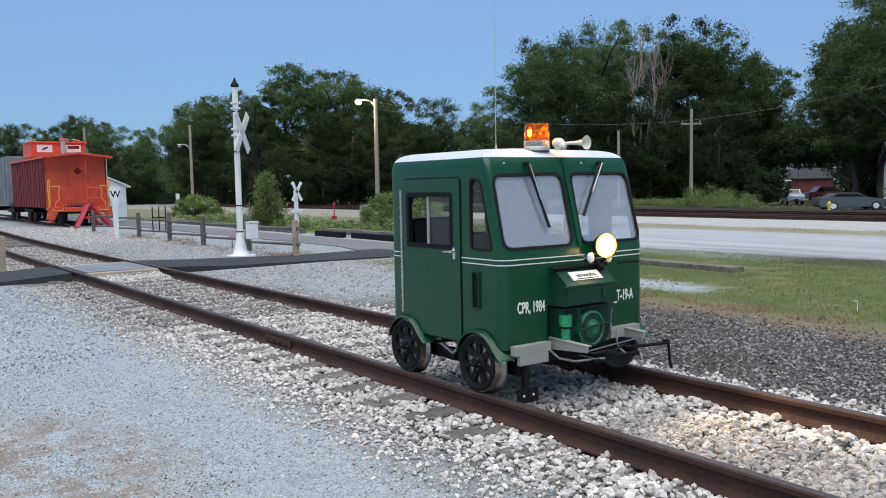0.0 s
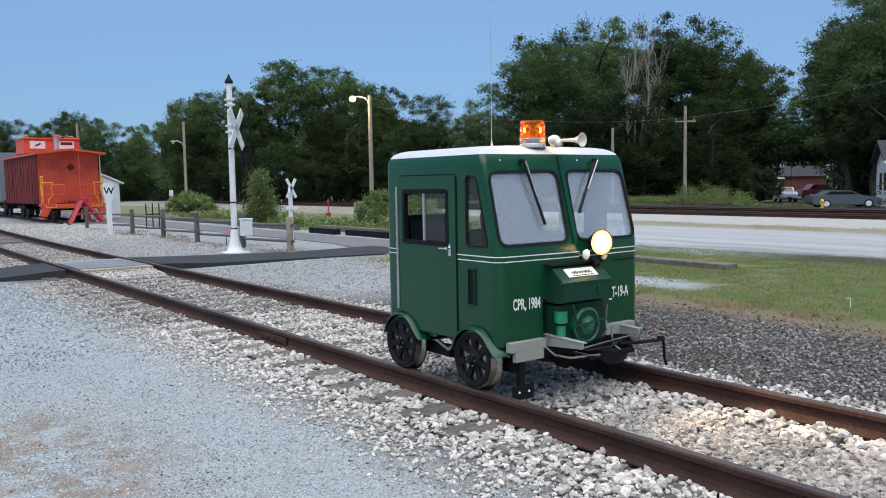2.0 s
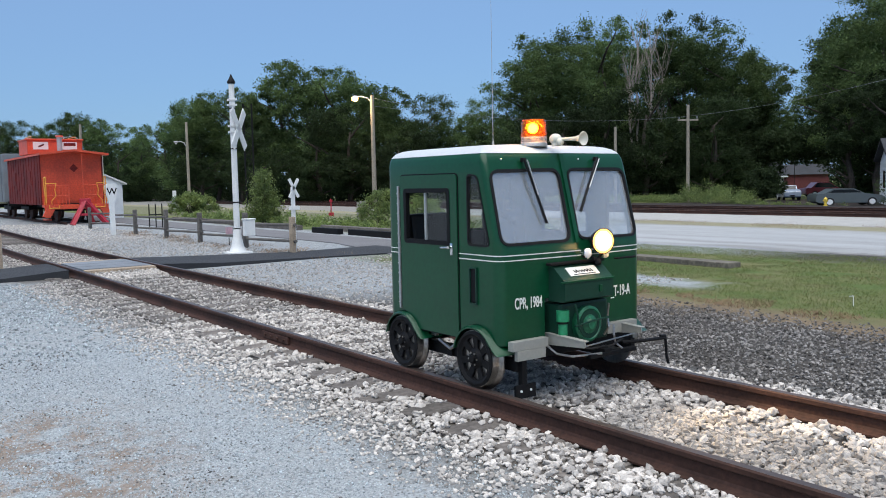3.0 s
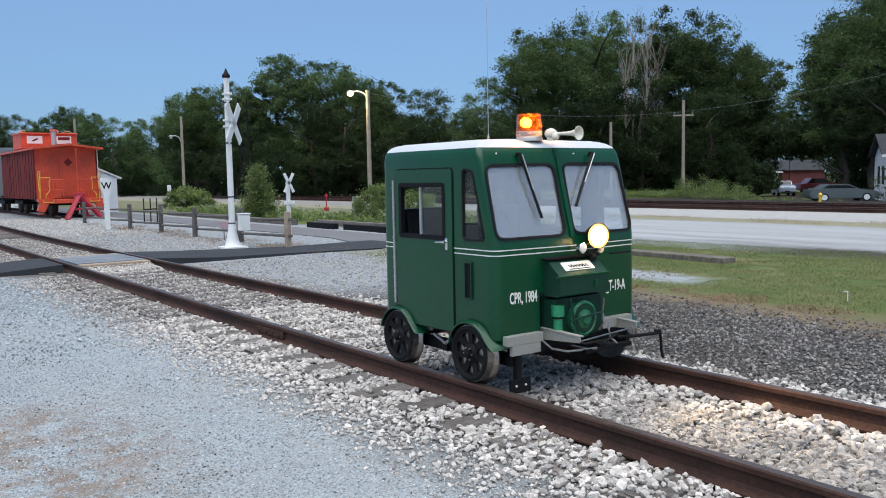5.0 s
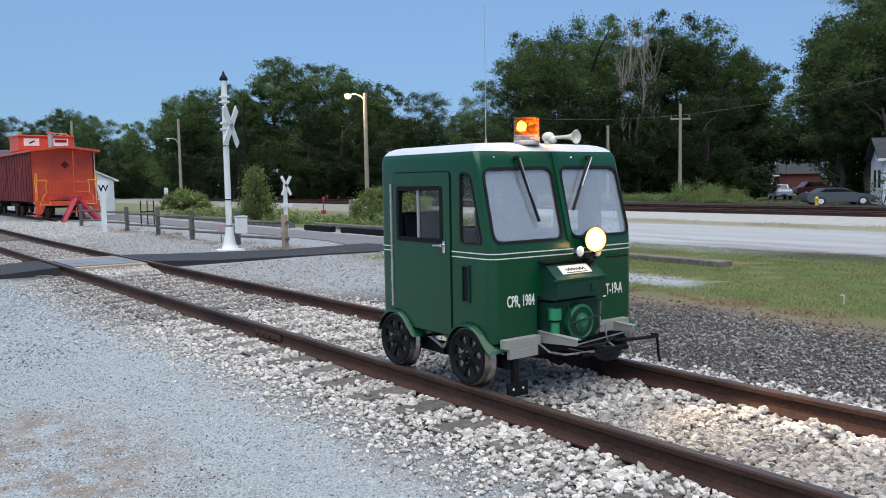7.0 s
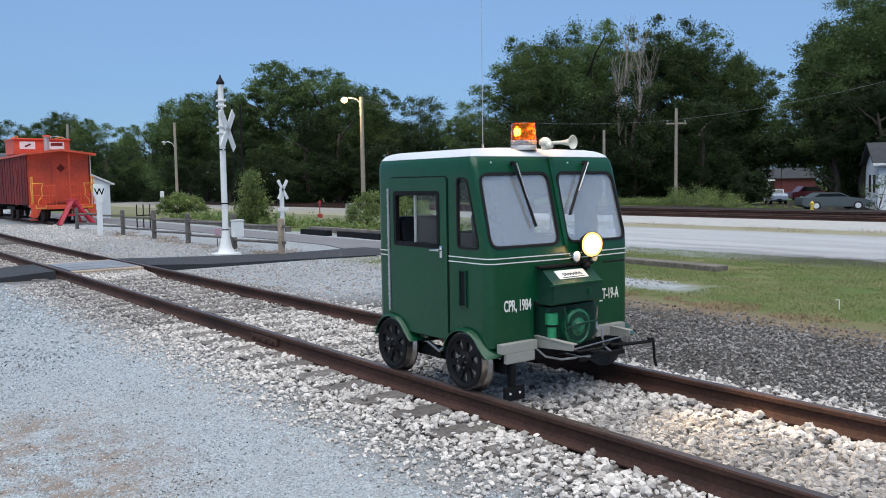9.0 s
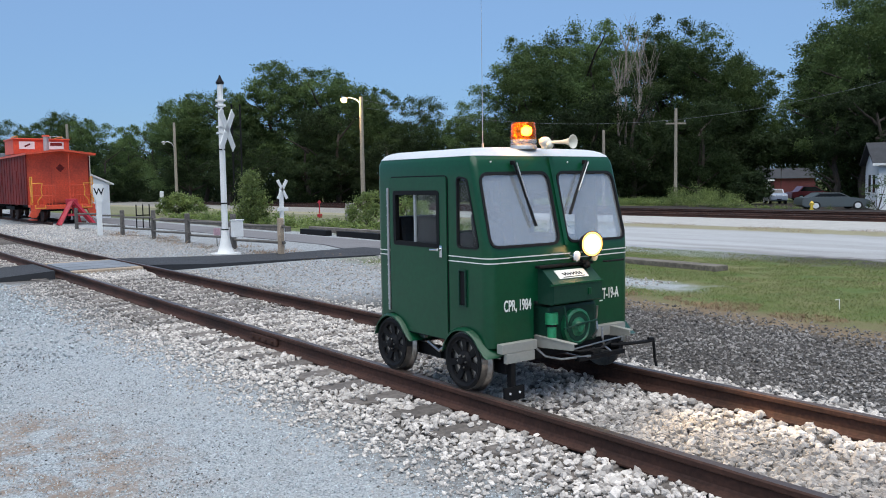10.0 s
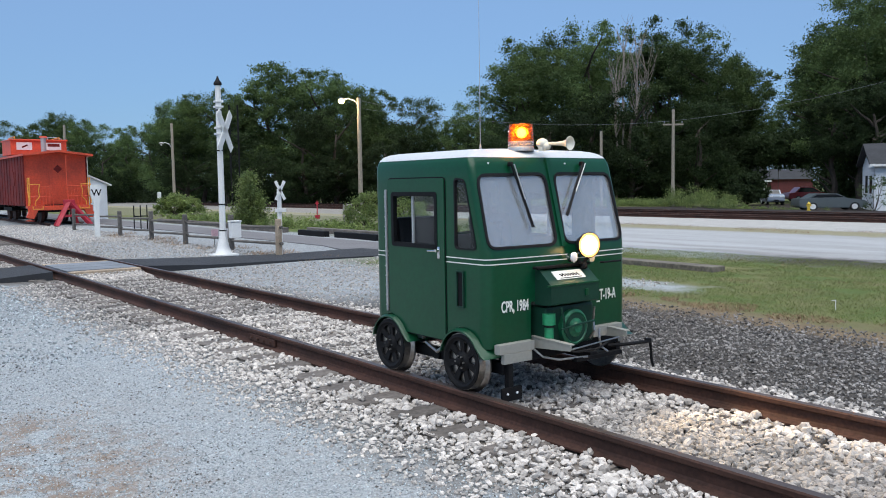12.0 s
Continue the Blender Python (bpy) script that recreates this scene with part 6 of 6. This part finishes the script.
def grass_blades():
    rng = np.random.default_rng(31)

    def blades(n, xr, yr, hgt, seed_keep, name, label, material):
        x, y = rng.uniform(*xr, n), rng.uniform(*yr, n)
        keep = np.array([seed_keep(a, b) for a, b in zip(x, y)])
        x, y = x[keep], y[keep]
        n = len(x)
        h = hgt * rng.uniform(0.4, 1.3, n)
        an = rng.uniform(0, 6.28, n)
        w = 0.004 + 0.003 * rng.random(n)
        lean = rng.normal(0, 0.9, (n, 2)) * h[:, None]
        dx, dy = np.cos(an) * w, np.sin(an) * w
        z = np.array([ground_z(a, b) for a, b in zip(x, y)])
        v = np.stack([np.stack([x - dx, y - dy, z - 0.005], 1), np.stack([x + dx, y + dy, z - 0.005], 1), np.stack([x + lean[:, 0], y + lean[:, 1], z + h], 1)], 1).reshape(-1, 3)
        me = bpy.data.meshes.new(name)
        me.from_pydata(v.tolist(), [], np.arange(3 * n).reshape(-1, 3).tolist())
        me.materials.append(material)
        tagged(new(name, me), label, "grass", kind="stuff")

    def lawn(a, b):
        e = noise.noise(Vector((a * 0.6, b * 0.6, 1)))
        bare = -6.5 < a < -3.2 and 5.9 < b < 7.0
        return b > 5.3 + 0.7 * e and not (bare and e < 0.3) and noise.noise(Vector((a * 1.7, b * 1.7, 4))) > -0.35

    blades(120000, (-11, 4), (4.8, 12.4), 0.026, lawn, "grass", "short green grass with bare spots", M_grass)
    blades(30000, (-7, 4), (4.2, 5.9), 0.036, lambda a, b: noise.noise(Vector((a * 1.3, b * 1.3, 9))) > -0.2 + 1.1 * abs(b - 5.15 - 0.3 * noise.noise(Vector((a * 0.6, 0, 3)))), "dry_grass", "dry straw-coloured grass at the gravel's edge", M_straw)
    blades(16000, (-11, 4), (5.4, 12.2), 0.03, lambda a, b: noise.noise(Vector((a * 0.8, b * 1.2, 12))) > 0.22, "dry_grass", "yellowed patches of dry grass in the lawn", M_straw)
    blades(2500, (-2.4, 0.4), (-4.4, -2.8), 0.012, lambda a, b: noise.noise(Vector((a * 2.2, b * 2.2, 2))) > 0.1, "dry_grass", "flattened dry grass tufts in the gravel", M_straw)
    blades(5000, (-30, -12), (4.2, 5.6), 0.12, lambda a, b: noise.noise(Vector((a * 0.9, b * 0.9, 6))) > 0.1, "dry_grass", "sparse dry grass under the fence", M_straw)
    blades(6000, (-30, 10), (20.2, 22.4), 0.08, lambda a, b: noise.noise(Vector((a * 0.4, b * 0.8, 5))) > 0, "dry_grass", "rough dry grass strip beyond the road", M_straw)


grass_blades()

# ---- ballast and gravel ----
ICO = bmesh.new()
bmesh.ops.create_icosphere(ICO, subdivisions=1, radius=1.0)
ICO_V = np.array([v.co[:] for v in ICO.verts])
ICO_F = np.array([[v.index for v in f.verts] for f in ICO.faces])
ICO.free()
OCT_V = np.array([(1, 0, 0), (-1, 0, 0), (0, 1, 0), (0, -1, 0), (0, 0, 1), (0, 0, -1)], float)
OCT_F = np.array([(0, 2, 4), (2, 1, 4), (1, 3, 4), (3, 0, 4), (2, 0, 5), (1, 2, 5), (3, 1, 5), (0, 3, 5)])


def stone_field(name, pts, radii, base_v, base_f, material, seed):
    """Broken stones of many shapes, joined."""
    rng = np.random.default_rng(seed)
    n, k = len(pts), len(base_v)
    q = rng.normal(size=(n, 4))
    q /= np.linalg.norm(q, axis=1, keepdims=True)
    w, x, y, z = q.T
    R = np.stack([1 - 2 * (y * y + z * z), 2 * (x * y - z * w), 2 * (x * z + y * w), 2 * (x * y + z * w), 1 - 2 * (x * x + z * z), 2 * (y * z - x * w), 2 * (x * z - y * w), 2 * (y * z + x * w), 1 - 2 * (x * x + y * y)], 1).reshape(n, 3, 3)
    v = base_v[None] * rng.uniform(0.6, 1.3, (n, k, 1)) * rng.uniform(0.65, 1.3, (n, 1, 3))
    v = np.einsum("nij,nkj->nki", R, v) * radii[:, None, None]
    v[:, :, 2] *= 0.8
    v += pts[:, None, :]
    f = (base_f[None] + (np.arange(n) * k)[:, None, None]).reshape(-1, 3)
    me = bpy.data.meshes.new(name)
    me.from_pydata(v.reshape(-1, 3).tolist(), [], f.tolist())
    me.materials.append(material)
    return me


TIE_STEP = 0.53


def scatter(n, xr, yr, rmin, rmax, seed, keep, lift=0.25):
    rng = np.random.default_rng(seed)
    x, y = rng.uniform(*xr, n), rng.uniform(*yr, n)
    ok = np.array([keep(a, b, c) for a, b, c in zip(x, y, rng.random(n))])
    x, y = x[ok], y[ok]
    r = rng.uniform(rmin, rmax, len(x)) * rng.uniform(0.75, 1.2, len(x))
    if rmax > 0.028:
        r *= 1 - 0.55 * np.clip((-y - 1.1) / 1.0, 0, 1)
    on_tie = (np.abs(((x + 40.0) / TIE_STEP) % 1.0 - 0.5) > 0.3) & (np.abs(y) < 1.25)
    bed_z = np.where(on_tie, 0.042, np.where(np.abs(y) < 1.3, 0.02, 0.0)) if rmax > 0.02 else 0.0
    z = np.maximum(np.array([ground_z(a, b) for a, b in zip(x, y)]), bed_z) + r * lift * rng.uniform(0.2, 1.6, len(x))
    return np.stack([x, y, z], 1), r


def on_bed(a, b, c):
    """Ballast lies between and beside the rails, thinning out to the yard side and over the tie ends."""
    if abs(abs(b) - 0.7535) < 0.07 or -14.4 < a < -11.7:
        return False
    off = ((a + 40.0) / TIE_STEP) % 1.0
    if abs(off - 0.5) > (0.28 if -1.2 < b < -0.8 else 0.34) and abs(b) < 1.27 and c < (0.96 if b < -0.8 and a < 0.4 else 0.88 if a < -1.2 else 0.45):
        return False
    if b < -1.25:
        return c > (-b - 1.25) / 0.95
    if b > 1.15:
        return c > (b - 1.15) / 0.5
    return True


def hero(a, b):
    return 0.75 < a < 2.75 and -0.66 < b < 0.3


def build_ballast():
    bed = thing("ballast", "pale broken limestone ballast round the ties", "ballast", kind="structure")
    p, r = scatter(40000, (-5.5, 4.6), (-2.3, 1.65), 0.014, 0.031, 71, lambda a, b, c: on_bed(a, b, c) and not hero(a, b), 0.5)
    tagged(part("stones", stone_field("stones", p, r, ICO_V, ICO_F, M_stone, 72), None, bed), kind="stuff")
    p, r = scatter(38000, (-24, -5.5), (-2.0, 1.7), 0.015, 0.027, 73, on_bed, 0.5)
    tagged(part("stones", stone_field("stones", p, r, OCT_V, OCT_F, M_stone, 74), None, bed), kind="stuff")
    p, r = scatter(7000, (4.6, 13.5), (-2.2, 1.7), 0.018, 0.034, 78, on_bed, 0.5)
    tagged(part("stones", stone_field("stones", p, r, OCT_V, OCT_F, M_stone, 79), None, bed), kind="stuff")
    p, r = scatter(2600, (-11.83, -11.2), (-0.68, 0.68), 0.018, 0.028, 87, lambda a, b, c: True, 0.5)
    p[:, 2] += 0.07 * np.clip((-11.2 - p[:, 0]) / 0.6, 0, 1)
    tagged(part("stones", stone_field("stones", p, r, OCT_V, OCT_F, M_stone, 88), None, bed), kind="stuff")
    rng = random.Random(75)
    shapes = [stone_field("stone", np.zeros((1, 3)), np.array([1.0]), ICO_V, ICO_F, M_stone, 80 + i) for i in range(10)]
    n = 0
    while n < 300:
        a, b = rng.uniform(0.75, 2.75), rng.uniform(-0.66, 0.3)
        if not on_bed(a, b, rng.random()):
            continue
        s = part("stone", rng.choice(shapes), None, bed)
        k = rng.uniform(0.022, 0.034)
        s.matrix_basis = pose(a, b, max(ground_z(a, b), 0.032) + k * 0.6, rng.uniform(0, 360), rng.uniform(0, 360), rng.uniform(0, 360)) @ Matrix.Diagonal((k, k, k, 1))
        n += 1
    p, r = scatter(5200, (0.75, 2.75), (-0.66, 0.3), 0.016, 0.03, 76, on_bed, 0.5)
    tagged(part("stones", stone_field("stones", p, r, ICO_V, ICO_F, M_stone, 77), None, bed), kind="stuff")
    p, r = scatter(52000, (-5, 3.4), (-4.6, -1.3), 0.003, 0.0085, 81, lambda a, b, c: c < 0.35 + 0.65 * min(1.0, max(0.0, (a + 5) / 5)), 0.3)
    tagged(new("fine_gravel", stone_field("fine_gravel", p, r, OCT_V, OCT_F, M_stone_fine, 82)), "fine pale limestone gravel of the yard", "gravel", kind="stuff")
    p, r = scatter(7000, (-5, 3.4), (-4.6, -1.5), 0.004, 0.011, 89, lambda a, b, c: c < 0.45 + noise.noise(Vector((a * 1.5, b * 1.5, 8))), 0.2)
    tagged(new("dark_chips", stone_field("dark_chips", p, r, OCT_V, OCT_F, M_stone_dark, 90)), "dark grey stone chips strewn in pale gravel", "gravel", kind="stuff")
    p, r = scatter(27000, (-5, 4.6), (1.25, 5.2), 0.009, 0.022, 83, lambda a, b, c: c < 1.0 if b < 3.9 else c < (4.9 - b) * 0.9, 0.5)
    tagged(new("grey_gravel", stone_field("grey_gravel", p, r, OCT_V, OCT_F, M_stone_dark, 84)), "coarse dark grey gravel beyond the track", "gravel", kind="stuff")
    p, r = scatter(16000, (-26, -4), (1.2, 7.0), 0.012, 0.026, 85, lambda a, b, c: not -15 < a < -12.1 and (b < 5 or a > -12), 0.4)
    tagged(new("pale_gravel", stone_field("pale_gravel", p, r, OCT_V, OCT_F, M_stone, 86)), "pale gravel between track and path", "gravel", kind="stuff")


build_ballast()


def build_far_gravel():
    """Coarser pale gravel that shows as a rough grain round the siding and the path."""
    spots = (((-42, -24), (1.3, 5.3), 9000), ((-26, -14.9), (-5.5, -1.6), 5000), ((-12.2, -4), (-3.6, -1.7), 7000))
    for i, (xr, yr, n) in enumerate(spots):
        p, r = scatter(n, xr, yr, 0.012, 0.034 if xr[0] < -20 else 0.0195, 91 + i, lambda a, b, c: b > 0 or c < min((b + 3.9) / 2.0, (-3.6 - a) / 4.0 if a > -13 else 1.0), 0.3)
        tagged(new("pale_gravel", stone_field("pale_gravel", p, r, OCT_V, OCT_F, M_stone if xr[0] < -20 else M_stone_fine, 95 + i)), "pale loose gravel scattered over the yard", "gravel", kind="stuff")


build_far_gravel()
build_ties(main_track, 0.0, -40.0, 13.6, TIE_STEP, RAIL_TOP - 0.155 + 0.006, True)


# ---- what moves ----
def motions():
    """The lamp carrier in the beacon turns once in 1.376 s."""
    rows = []
    for i in range(61):
        t = 0.2 * i
        rows.append((t, Matrix.Translation(BEACON) @ pose(0, 0, 0, 0, 0, -37.0 + 261.6 * (t - 0.3))))
    walk(rotor, rows)


motions()
